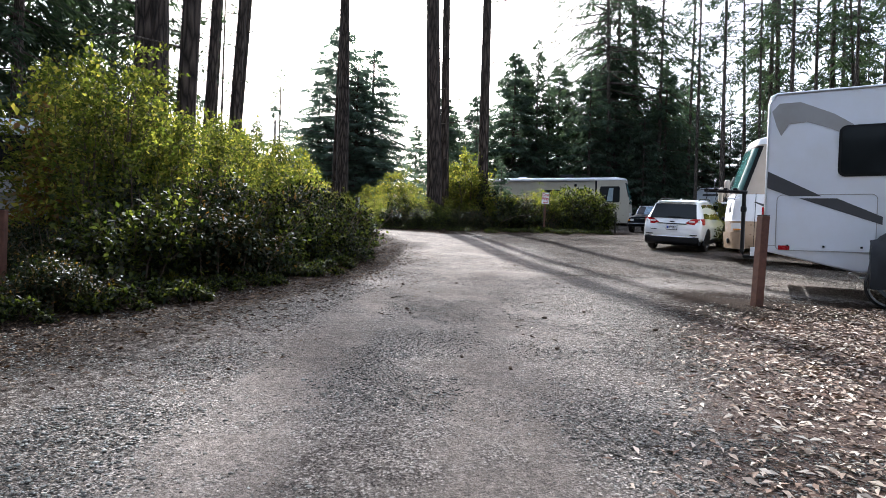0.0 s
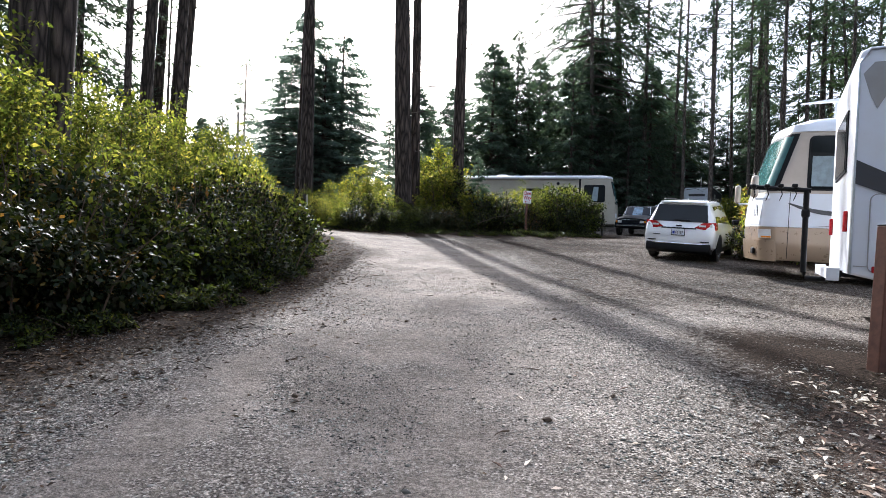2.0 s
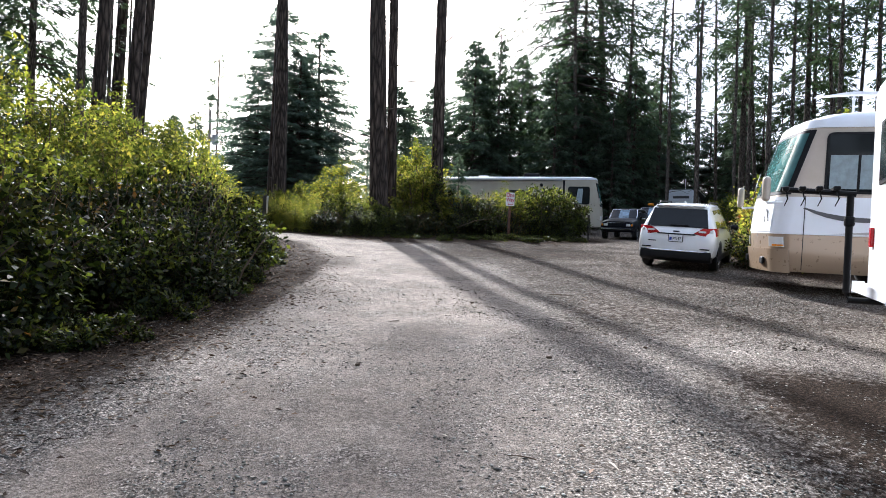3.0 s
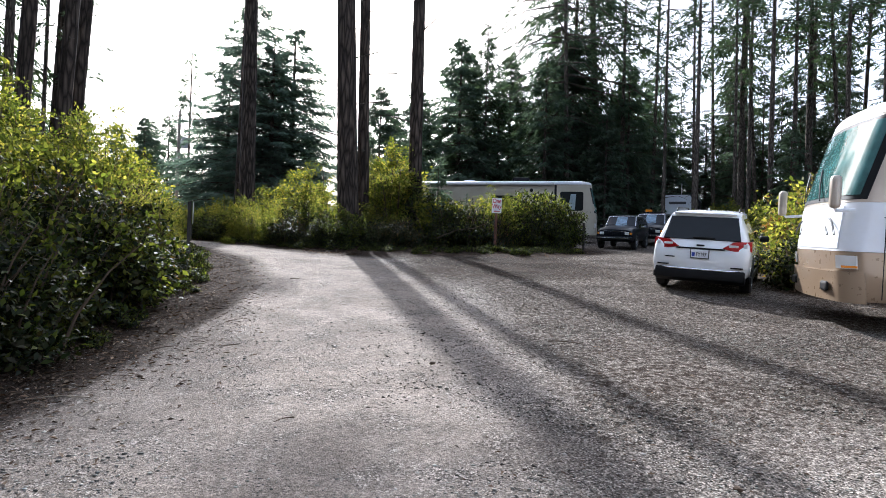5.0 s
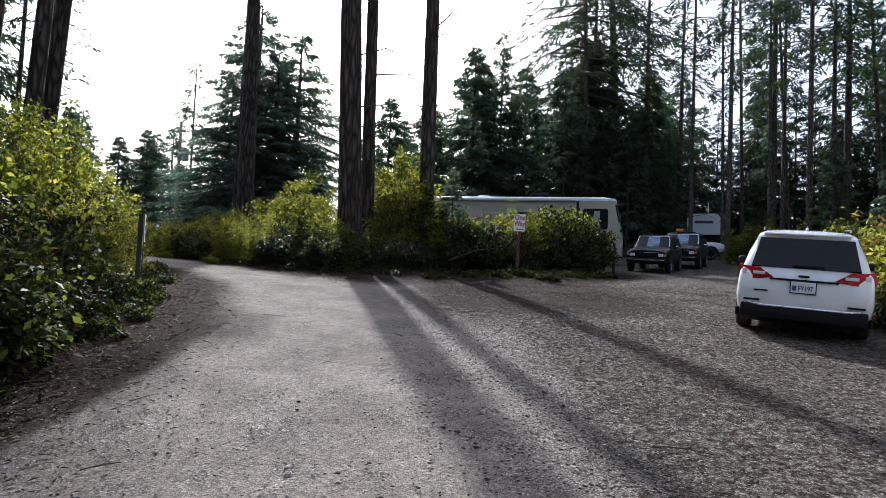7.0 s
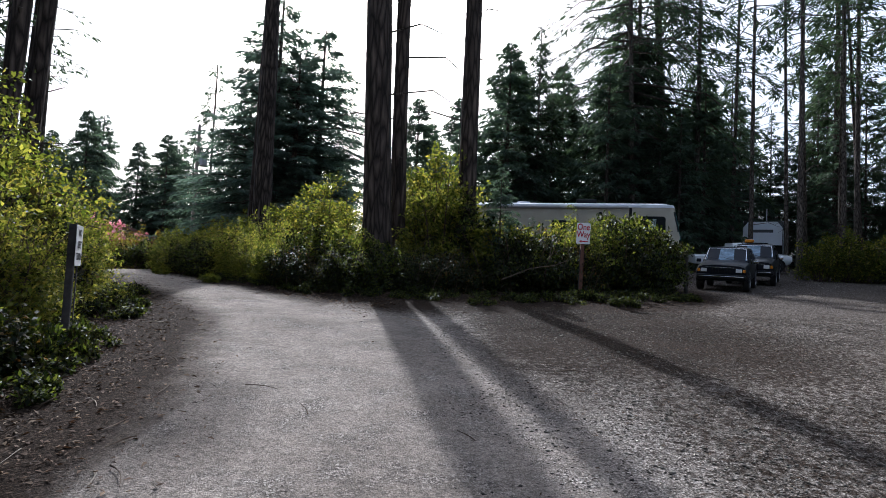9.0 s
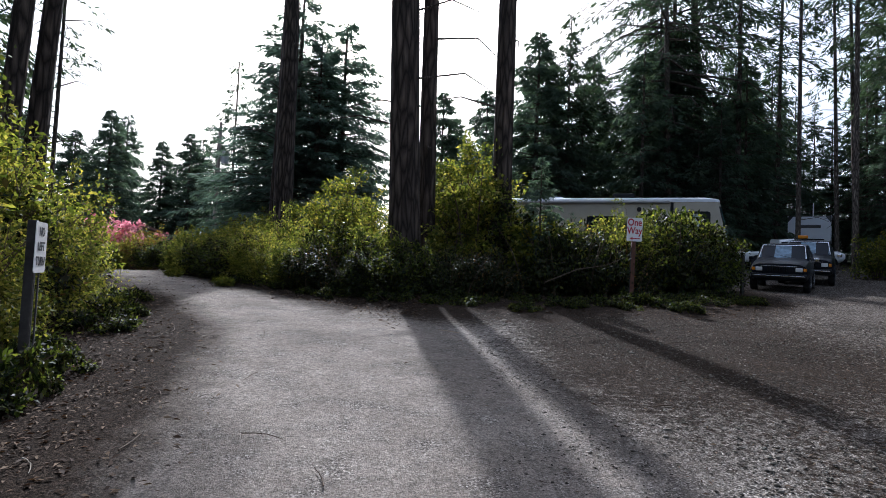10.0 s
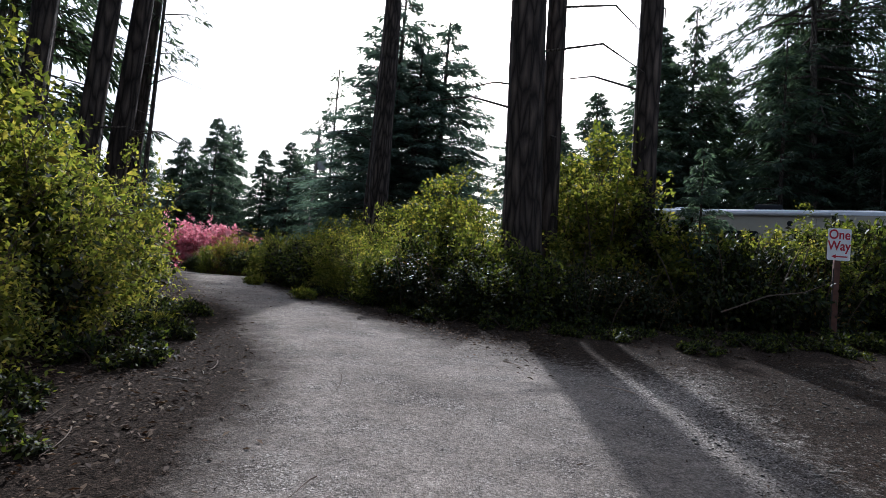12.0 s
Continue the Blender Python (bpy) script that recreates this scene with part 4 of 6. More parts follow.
# far end of the left-hand drive
shrub("cherry", -18.2, 44.6, 1.5, 40, "flowering tree covered in pink blossom", "tree", name="cherry_tree")
for x, y, k, s in ((-14.2, 40.4, "rust", 1.0), (-15.2, 40.9, "green", 0.8), (-13.2, 40.0, "bramble", 1.0), (-16.6, 41.6, "salal", 0.7), (-15.9, 41.8, "green", 0.9), (-14.6, 41.8, "rust", 1.1), (-13.2, 41.2, "rust", 1.1), (-11.8, 41.0, "spring", 1.1), (-20.5, 43, "green", 1.2), (-10.4, 40.0, "green", 1.1), (-15.4, 42.8, "salal", 1.2), (-12.6, 42.4, "salal", 1.2), (-9.0, 38.5, "spring", 1.1), (-19.0, 41.5, "salal", 1.0), (-22.5, 42, "salal", 1.3), (-13.4, 47, "spring", 1.5)):
    shrub(k, x, y, s, rr.uniform(0, 360), "bush at the bend of the drive", "shrub", "bushes at the bend")
for x, y, s in ((-4.5, 22.6, 0.9), (-3.6, 7.4, 0.9), (-4.6, 26.8, 0.9), (-6.9, 29.2, 0.9), (11.0, 22.2, 1.0)):
    shrub("grass", x, y, s, rr.uniform(0, 360), "tuft of bright green grass", "grass", "grass tufts", name="grass_tuft", dz=0)

# ---- vehicles ----
def lerp_station(st, y):
    for a, b in zip(st, st[1:]):
        if a[0] <= y <= b[0]:
            t = (y - a[0]) / (b[0] - a[0])
            return [p + (q - p) * t for p, q in zip(a, b)]
    return list(st[0] if y < st[0][0] else st[-1])


def car_body(st):
    """A body lofted through stations (y, w, z_low, z_belt, w_belt, w_roof, z_roof)."""
    bm = bmesh.new()
    rings = []
    for y, w, zb, zt, wb, wt, zr in st:
        half = [(w * 0.86, zb), (w * 0.97, zb + 0.10), (w, zb + (zt - zb) * 0.45), (w * 0.985, zb + (zt - zb) * 0.78), (wb, zt), (wb + (wt - wb) * 0.5 + 0.012, zt + (zr - zt) * 0.5), (wt, zr - 0.05), (wt - 0.09, zr - 0.008), (wt * 0.45, zr + 0.012)]
        pts = [(x, z) for x, z in half] + [(-x, z) for x, z in reversed(half)]
        rings.append([bm.verts.new((x, y, z)) for x, z in pts])
    n = len(rings[0])
    for a, b in zip(rings, rings[1:]):
        for k in range(n):
            bm.faces.new((a[k], a[(k + 1) % n], b[(k + 1) % n], b[k]))
    bm.faces.new(rings[0])
    bm.faces.new(rings[-1][::-1])
    return bm


def side_glass(st, side, y0, y1, s0=0.08, s1=0.88, cut0=0.0, cut1=0.0, out=0.012):
    """A pane on the side of the greenhouse; cut0 and cut1 slant its ends."""
    bm = bmesh.new()
    lo, hi = [], []
    for i in range(5):
        for rows, s, a, b in ((lo, s0, y0, y1), (hi, s1, y0 + cut0, y1 - cut1)):
            y = a + (b - a) * i / 4
            _, w, zb, zt, wb, wt, zr = lerp_station(st, y)
            mid = 0.012 * (1 - abs(2 * s - 1))
            rows.append(bm.verts.new((side * (wb + (wt - wb) * s + mid + out), y, zt + (zr - 0.05 - zt) * s)))
    for i in range(4):
        bm.faces.new((lo[i], lo[i + 1], hi[i + 1], hi[i]))
    ext = bmesh.ops.extrude_face_region(bm, geom=bm.faces[:])
    bmesh.ops.translate(bm, vec=(-side * 0.03, 0, 0), verts=[v for v in ext["geom"] if isinstance(v, bmesh.types.BMVert)])
    return bm


def end_glass(ya, za, wa, yb, zb, wb, out=0.015, bow=0.05, n=6):
    """A bowed pane across the car from height za to zb."""
    bm = bmesh.new()
    sgn = 1 if ya > 0 else -1
    lo, hi = [], []
    for i in range(n + 1):
        u = -1 + 2 * i / n
        lo.append(bm.verts.new((u * wa, ya + sgn * (out - bow * u * u), za)))
        hi.append(bm.verts.new((u * wb, yb + sgn * (out - bow * u * u), zb + out)))
    for i in range(n):
        bm.faces.new((lo[i], lo[i + 1], hi[i + 1], hi[i]))
    ext = bmesh.ops.extrude_face_region(bm, geom=bm.faces[:])
    bmesh.ops.translate(bm, vec=(0, -sgn * 0.03, -0.02), verts=[v for v in ext["geom"] if isinstance(v, bmesh.types.BMVert)])
    return bm


def ring_bm(r_in, r_out, x0, x1, seg=28):
    """A ring round the x axis."""
    bm = bmesh.new()
    prof = [(r_in, x0), (r_out - 0.03, x0), (r_out, x0 + 0.03 * (1 if x1 > x0 else -1)), (r_out, x1 - 0.03 * (1 if x1 > x0 else -1)), (r_out - 0.03, x1), (r_in, x1)]
    rings = []
    for k in range(seg):
        a = 2 * math.pi * k / seg
        rings.append([bm.verts.new((x, r * math.cos(a), r * math.sin(a))) for r, x in prof])
    m = len(prof)
    for k in range(seg):
        for i in range(m):
            bm.faces.new((rings[k][i], rings[k][(i + 1) % m], rings[(k + 1) % seg][(i + 1) % m], rings[(k + 1) % seg][i]))
    return bm


def disc_wheel(r, x, side, spokes):
    bm = bmesh.new()
    bmesh.ops.create_cone(bm, cap_ends=True, segments=20, radius1=0.07, radius2=0.06, depth=0.05, matrix=Matrix.Translation((x, 0, 0)) @ pose(0, 0, 0, 0, 90, 0))
    for k in range(spokes):
        a = 2 * math.pi * k / spokes
        add_box(bm, Matrix.Translation((x, 0, 0)) @ Matrix.Rotation(a, 4, "X") @ Matrix.Translation((0, 0, r * 0.52)), 0.03, 0.07, r * 0.95)
    return bm


def wheel(parent, x, y, r, side, rim_mat, spokes=5, width=0.22):
    tyre = part("wheel", ring_bm(r * 0.66, r, side * 0.0, -side * width), M_RUBBER, parent, smooth=40)
    tyre.location = (x, y, r)
    part("rim", ring_bm(r * 0.58, r * 0.665, side * 0.0, -side * width, 24), rim_mat, tyre, smooth=40)
    part("spokes", disc_wheel(r * 0.62, -side * 0.03, side, spokes), rim_mat, tyre, "alloy spokes")
    hub = bmesh.new()
    bmesh.ops.create_cone(hub, cap_ends=True, segments=20, radius1=r * 0.6, radius2=r * 0.6, depth=0.02, matrix=Matrix.Translation((-side * 0.12, 0, 0)) @ pose(0, 0, 0, 0, 90, 0))
    part("brake_disc", hub, M_BLACK, tyre)
    return tyre


def arch(parent, x, y, r, side):
    bm = bmesh.new()
    n = 12
    inner, outer = [], []
    for i in range(n + 1):
        a = math.pi * i / n
        inner.append(bm.verts.new((x, y + math.cos(a) * r, r * 0.86 + math.sin(a) * r)))
        outer.append(bm.verts.new((x, y + math.cos(a) * (r + 0.06), r * 0.86 + math.sin(a) * (r + 0.06))))
    mid = bm.verts.new((x, y, r * 0.5))
    for i in range(n):
        bm.faces.new((inner[i], inner[i + 1], outer[i + 1], outer[i]))
        bm.faces.new((mid, inner[i + 1], inner[i]))
    ext = bmesh.ops.extrude_face_region(bm, geom=bm.faces[:])
    bmesh.ops.translate(bm, vec=(-side * 0.05, 0, 0), verts=[v for v in ext["geom"] if isinstance(v, bmesh.types.BMVert)])
    part("wheel_arch", bm, M_BLACK, parent, "black wheel arch lining")


def text_mesh(body, size, depth=0.001, align="CENTER"):
    cu = bpy.data.curves.new("lettering", "FONT")
    cu.body, cu.size, cu.extrude, cu.align_x, cu.align_y, cu.offset = body, size, depth, align, "CENTER", 0.02 * size
    tmp = bpy.data.objects.new("lettering", cu)
    scene.collection.objects.link(tmp)
    bpy.context.view_layer.update()
    me = bpy.data.meshes.new_from_object(tmp.evaluated_get(bpy.context.evaluated_depsgraph_get()))
    bpy.data.objects.remove(tmp)
    bpy.data.curves.remove(cu)
    return me


def lettering(parent, body, size, mat, m, sx=1.0, name="lettering", bold=0.0):
    me = text_mesh(body, size)
    me.materials.clear()
    me.materials.append(mat)
    ob = new(name, me)
    ob.parent = parent
    ob.matrix_local = m @ Matrix.Diagonal((sx, 1, 1, 1))
    return ob


def offset(x, y, f, r, h):
    a = radians(h)
    return x + f * math.sin(a) + r * math.cos(a), y + f * math.cos(a) - r * math.sin(a)


def pitch_at(x, y, h, d=1.5):
    """Slope of the ground along the heading, in degrees."""
    a = radians(h)
    return math.degrees(math.atan2(gz(x + d * math.sin(a), y + d * math.cos(a)) - gz(x - d * math.sin(a), y - d * math.cos(a)), 2 * d))


def roll_at(x, y, h, d=0.8):
    a = radians(h + 90)
    return -math.degrees(math.atan2(gz(x + d * math.sin(a), y + d * math.cos(a)) - gz(x - d * math.sin(a), y - d * math.cos(a)), 2 * d))


def parked(x, y, h, level=1.0):
    return pose(x, y, gz(x, y), 0, 0, -h) @ pose(0, 0, 0, pitch_at(x, y, h) * level, roll_at(x, y, h) * level, 0)


# white compact car with a tailgate
def build_white_car():
    x, y = offset(6.9, 17.75, 2.32 * 0.96, 0, 34.5)
    e = thing("car", "clean white compact SUV parked on the gravel, seen from behind", "car", parked(x, y, 34.5))
    e.scale = (1.0, 1.0, 1.05)
    st = [(-2.32, 0.80, 0.42, 0.70, 0.80, 0.70, 0.80), (-2.28, 0.88, 0.36, 0.80, 0.86, 0.76, 0.93), (-2.20, 0.905, 0.33, 0.98, 0.87, 0.78, 1.06), (-2.02, 0.915, 0.30, 1.02, 0.865, 0.70, 1.36), (-1.86, 0.92, 0.29, 1.02, 0.865, 0.665, 1.585), (-1.60, 0.92, 0.28, 1.01, 0.87, 0.665, 1.635),
          (-0.4, 0.92, 0.27, 0.98, 0.875, 0.68, 1.66), (0.35, 0.92, 0.27, 0.96, 0.87, 0.65, 1.60), (1.10, 0.92, 0.27, 0.95, 0.85, 0.72, 1.08), (1.75, 0.90, 0.28, 0.86, 0.82, 0.70, 0.98), (2.15, 0.85, 0.30, 0.74, 0.76, 0.62, 0.86), (2.32, 0.74, 0.36, 0.62, 0.66, 0.5, 0.68)]
    part("body", car_body(st), M_CARWHITE, e, smooth=38)
    part("rear_window", end_glass(-2.20, 1.085, 0.715, -1.925, 1.50, 0.625, 0.025, 0.0), M_GLASS, e, "dark tinted tailgate window", smooth=40)
    part("windscreen", end_glass(1.10, 1.10, 0.70, 0.47, 1.54, 0.6, 0.03, 0.0), M_GLASS, e, smooth=40)
    for s in (-1, 1):
        part("side_window", side_glass(st, s, -1.78, -0.95, 0.1, 0.86, 0.12, 0.0), M_GLASS, e)
        part("side_window", side_glass(st, s, -0.88, -0.02, 0.08, 0.88), M_GLASS, e)
        part("side_window", side_glass(st, s, 0.04, 0.86, 0.08, 0.85, 0.0, 0.46), M_GLASS, e)
        tl = bmesh.new()
        pts = [(0.40, 0.925), (0.60, 1.06), (0.90, 1.075), (0.915, 0.88), (0.70, 0.855)]
        a = [tl.verts.new((s * px, -2.315 + 0.20 * max(0, (px - 0.60) / 0.31) ** 2, pz)) for px, pz in pts]
        b = [tl.verts.new((s * px, -2.15 + 0.3 * max(0, (px - 0.60) / 0.31) ** 2, pz)) for px, pz in pts]
        tl.faces.new(a), tl.faces.new(b)
        for i in range(5):
            tl.faces.new((a[i], a[(i + 1) % 5], b[(i + 1) % 5], b[i]))
        bmesh.ops.bevel(tl, geom=tl.edges[:], offset=0.008, segments=2, affect="EDGES")
        t = part("tail_light", tl, M_RED, e, "red wrap-round tail light", smooth=50)
        part("lens", box(0.17, 0.012, 0.045, s * 0.60, -2.325, 0.955, 0.006), M_CLEARLENS, t, "clear reversing lens")
        part("lens", box(0.07, 0.012, 0.075, s * 0.80, -2.245, 0.95, 0.006), M_CLEARLENS, t, "clear reversing lens")
        part("reflector", box(0.22, 0.03, 0.028, s * 0.68, -2.34, 0.545, 0.006), M_BLACK, e, "dark slot reflector")
        mr = part("door_mirror", box(0.20, 0.12, 0.14, s * 1.03, 0.72, 0.98, 0.04), M_BLACK, e, "black door mirror", smooth=50)
        for yy in (-1.38, 1.36):
            arch(e, s * 0.925, yy, 0.37, s)
            wheel(e, s * 0.925, yy, 0.345, s, M_ALLOY)
        part("sill", box(0.06, 3.9, 0.14, s * 0.90, 0, 0.24, 0.02), M_BLACK, e, "black plastic sill")
        part("roof_rail", rod([(s * 0.60, -1.5, 1.64), (s * 0.60, -1.4, 1.69), (s * 0.60, 0.1, 1.70), (s * 0.60, 0.2, 1.63)], 0.015), M_BLACK, e, "black roof rail")
    part("rear_bumper", extrude_x([(-2.335, 0.50), (-2.37, 0.44), (-2.35, 0.30), (-2.22, 0.22), (-1.9, 0.22), (-1.9, 0.50)], -0.83, 0.83, 0.03), M_BLACK, e, "black lower bumper", smooth=40)
    part("chrome_strip", rod([(-0.82, -2.28, 0.51), (-0.55, -2.355, 0.485), (0.55, -2.355, 0.485), (0.82, -2.28, 0.51)], 0.018), M_CHROME, e, "bright chrome strip", smooth=60)
    part("tailgate_handle", box(0.9, 0.03, 0.03, 0, -2.315, 0.885, 0.01), M_BLACK, e, "dark tailgate moulding")
    part("badge", box(0.15, 0.02, 0.035, 0, -2.30, 0.945, 0.012), M_BLACK, e, "dark maker's badge")
    part("name_badge", box(0.19, 0.012, 0.022, -0.56, -2.335, 0.70, 0.004), M_BLACK, e, "dark model badge")
    part("spoiler", box(1.16, 0.26, 0.04, 0, -1.86, 1.57, 0.018), M_CARWHITE, e, "white roof spoiler", smooth=50)
    part("wiper", box(0.42, 0.04, 0.03, 0.05, -2.235, 1.10, 0.01), M_BLACK, e, "black rear wiper")
    pl = part("number_plate", box(0.32, 0.012, 0.165, 0, -2.345, 0.715, 0.004), M_PLATE, e, "pale number plate with dark characters")
    part("plate_frame", box(0.35, 0.02, 0.195, 0, -2.335, 0.70, 0.006), M_BLACK, pl, "black plate surround")
    lettering(pl, "FY197", 0.105, M_SIGNBLACK, pose(0.03, -2.3525, 0.78, 90, 0, 0), 0.72)
    part("plate_motif", box(0.055, 0.004, 0.075, -0.115, -2.3525, 0.745), M_PLATEBLUE, pl, "blue motif")
    e.scale = (0.96, 0.96, 0.97)
    part("aerial_fin", box(0.04, 0.14, 0.06, 0, -1.3, 1.65, 0.015), M_CARWHITE, e)
    return e


build_white_car()


# box-shaped dark off-road cars, facing this way
def build_boxy_car(x, y, h, label, mat, sc, lamp):
    e = thing("car", label, "car", parked(x, y, h))
    st = [(-2.1, 0.80, 0.45, 0.95, 0.80, 0.72, 1.05), (-2.06, 0.86, 0.40, 0.98, 0.85, 0.70, 1.45), (-1.98, 0.87, 0.38, 0.99, 0.86, 0.68, 1.60), (-1.0, 0.88, 0.36, 0.99, 0.865, 0.69, 1.64), (0.25, 0.88, 0.36, 0.99, 0.86, 0.68, 1.62), (0.75, 0.88, 0.36, 0.99, 0.84, 0.72, 1.12), (1.9, 0.87, 0.38, 0.90, 0.80, 0.72, 1.00), (2.08, 0.84, 0.45, 0.80, 0.78, 0.70, 0.94)]
    part("body", car_body(st), mat, e, smooth=35)
    part("windscreen", end_glass(0.74, 1.12, 0.70, 0.28, 1.55, 0.62, 0.03, 0.05), M_SCREEN_SKY, e, "windscreen with a pale sky reflection painted in", smooth=40)
    part("rear_window", end_glass(-2.07, 1.08, 0.66, -2.0, 1.50, 0.6, 0.02, 0.03), M_GLASS, e)
    for s in (-1, 1):
        part("side_window", side_glass(st, s, -1.85, -1.0), M_GLASS, e)
        part("side_window", side_glass(st, s, -0.92, -0.2), M_GLASS, e)
        part("side_window", side_glass(st, s, -0.13, 0.62, 0.08, 0.85, 0, 0.42), M_GLASS, e)
        part("headlight", box(0.20, 0.04, 0.13, s * 0.58, 2.10, 0.70, 0.015), M_CLEARLENS, e, "square clear headlight")
        part("indicator", box(0.09, 0.06, 0.11, s * 0.75, 2.07, 0.71, 0.012), M_AMBER, e, "amber indicator")
        part("door_mirror", box(0.17, 0.08, 0.13, s * 1.0, 0.45, 1.02, 0.03), M_CHROME if s < 0 else mat, e)
        for yy in (-1.35, 1.30):
            arch(e, s * 0.885, yy, 0.38, s)
            wheel(e, s * 0.90, yy, 0.35, s, M_ALLOY)
    for i in range(7):
        part("grille_slot", box(0.045, 0.03, 0.15, -0.30 + i * 0.10, 2.105, 0.69, 0.008), M_BLACK, e)
    part("bumper", box(1.62, 0.16, 0.16, 0, 2.16, 0.46, 0.03), M_BLACK, e, smooth=50)
    part("bumper_strip", box(1.5, 0.02, 0.035, 0, 2.245, 0.535, 0.008), M_CHROME, e, "bright bumper strip")
    part("grille_surround", box(1.06, 0.02, 0.02, 0, 2.115, 0.86, 0.006), M_CHROME, e, "bright grille edge")
    for s in (-1, 1):
        part("screen_trim", rod([(s * 0.72, 0.79, 1.12), (s * 0.64, 0.33, 1.57)], 0.014), M_CHROME, e, "bright windscreen edge")
    part("screen_trim", rod([(-0.64, 0.33, 1.57), (0.64, 0.33, 1.57)], 0.014), M_CHROME, e, "bright windscreen edge")
    for a in (-0.3, 0.2):
        part("wiper", rod([(a, 0.80, 1.13), (a + 0.36, 0.74, 1.22)], 0.008), M_BLACK, e, "black wiper")
    if lamp:
        bar = part("roof_bar", box(1.0, 0.12, 0.05, 0, 0.0, 1.65, 0.02), M_BLACK, e)
        part("beacon", box(0.34, 0.16, 0.13, 0.2, 0.0, 1.70, 0.03), M_AMBER, bar, "amber beacon")
    e.scale = (sc, sc, sc)
    return e


jx, jy = offset(11.2, 33.7, 2.1, 0, 33)
build_boxy_car(jx, jy, 213, "dark blue boxy off-road car facing the drive", M_DARKCAR, 1.0, False)
kx, ky = offset(11.2, 33.7, 7.3, 0.55, 33)
build_boxy_car(kx, ky, 213, "dark off-road car with an amber roof beacon", M_DARKCAR, 1.1, True)


# shells of coaches: rings in plan, stacked upwards
def plan_ring(half, rear, front, r, bow=0.10, n=5):
    """Plan outline from the rear left corner forwards, round the nose, and back to the rear right corner."""
    pts = [(-half, rear), (-half, rear * 0.5), (-half, 0.0), (-half, front * 0.5)]
    for i in range(n + 1):
        a = radians(180 - 90 * i / n)
        pts.append((-half + r + r * math.cos(a), front - r + r * math.sin(a) - bow))
    for i in range(1, 4):
        u = -1 + i / 2
        pts.append((u * (half - r), front - bow * u * u * 1.0))
    for i in range(n + 1):
        a = radians(90 - 90 * i / n)
        pts.append((half - r + r * math.cos(a), front - r + r * math.sin(a) - bow))
    return pts + [(half, front * 0.5), (half, 0.0), (half, rear * 0.5), (half, rear)]


def coach_shell(levels, grow=0.0, part_of=None, closed=True):
    """levels: (z, half width, rear, front, corner radius). part_of: the span of outline points to build."""
    bm = bmesh.new()
    rows = []
    for z, half, rear, front, r in levels:
        ring = plan_ring(half + grow, rear - grow, front + grow, r)
        if part_of:
            ring = ring[part_of[0]:part_of[1] + 1]
        rows.append([bm.verts.new((x, y, z)) for x, y in ring])
    n = len(rows[0])
    for a, b in zip(rows, rows[1:]):
        for k in range(n if closed and not part_of else n - 1):
            bm.faces.new((a[k], a[(k + 1) % n], b[(k + 1) % n], b[k]))
    if not part_of:
        bm.faces.new(rows[0])
        bm.faces.new(rows[-1])
    else:
        ext = bmesh.ops.extrude_face_region(bm, geom=bm.faces[:])
        for v in ext["geom"]:
            if isinstance(v, bmesh.types.BMVert):
                v.co.x *= 0.985
                v.co.y -= 0.02
    return bm


def side_panel(side, x, outline, thick=0.012):
    """A panel lying on the side wall; outline of (y, z)."""
    return extrude_x(outline, side * x, side * (x + thick))


def framed_window(parent, side, x, cy, cz, w, h, r=0.1, label="dark tinted window in a black frame", curtain=False, glass=None):
    f = part("window", side_panel(side, x + 0.002, rounded(w, h, r, cy, cz), 0.014), M_BLACK, parent, label)
    part("pane", side_panel(side, x + 0.012, rounded(w - 0.07, h - 0.07, r * 0.8, cy, cz), 0.010), glass or M_GLASS, f)
    return f


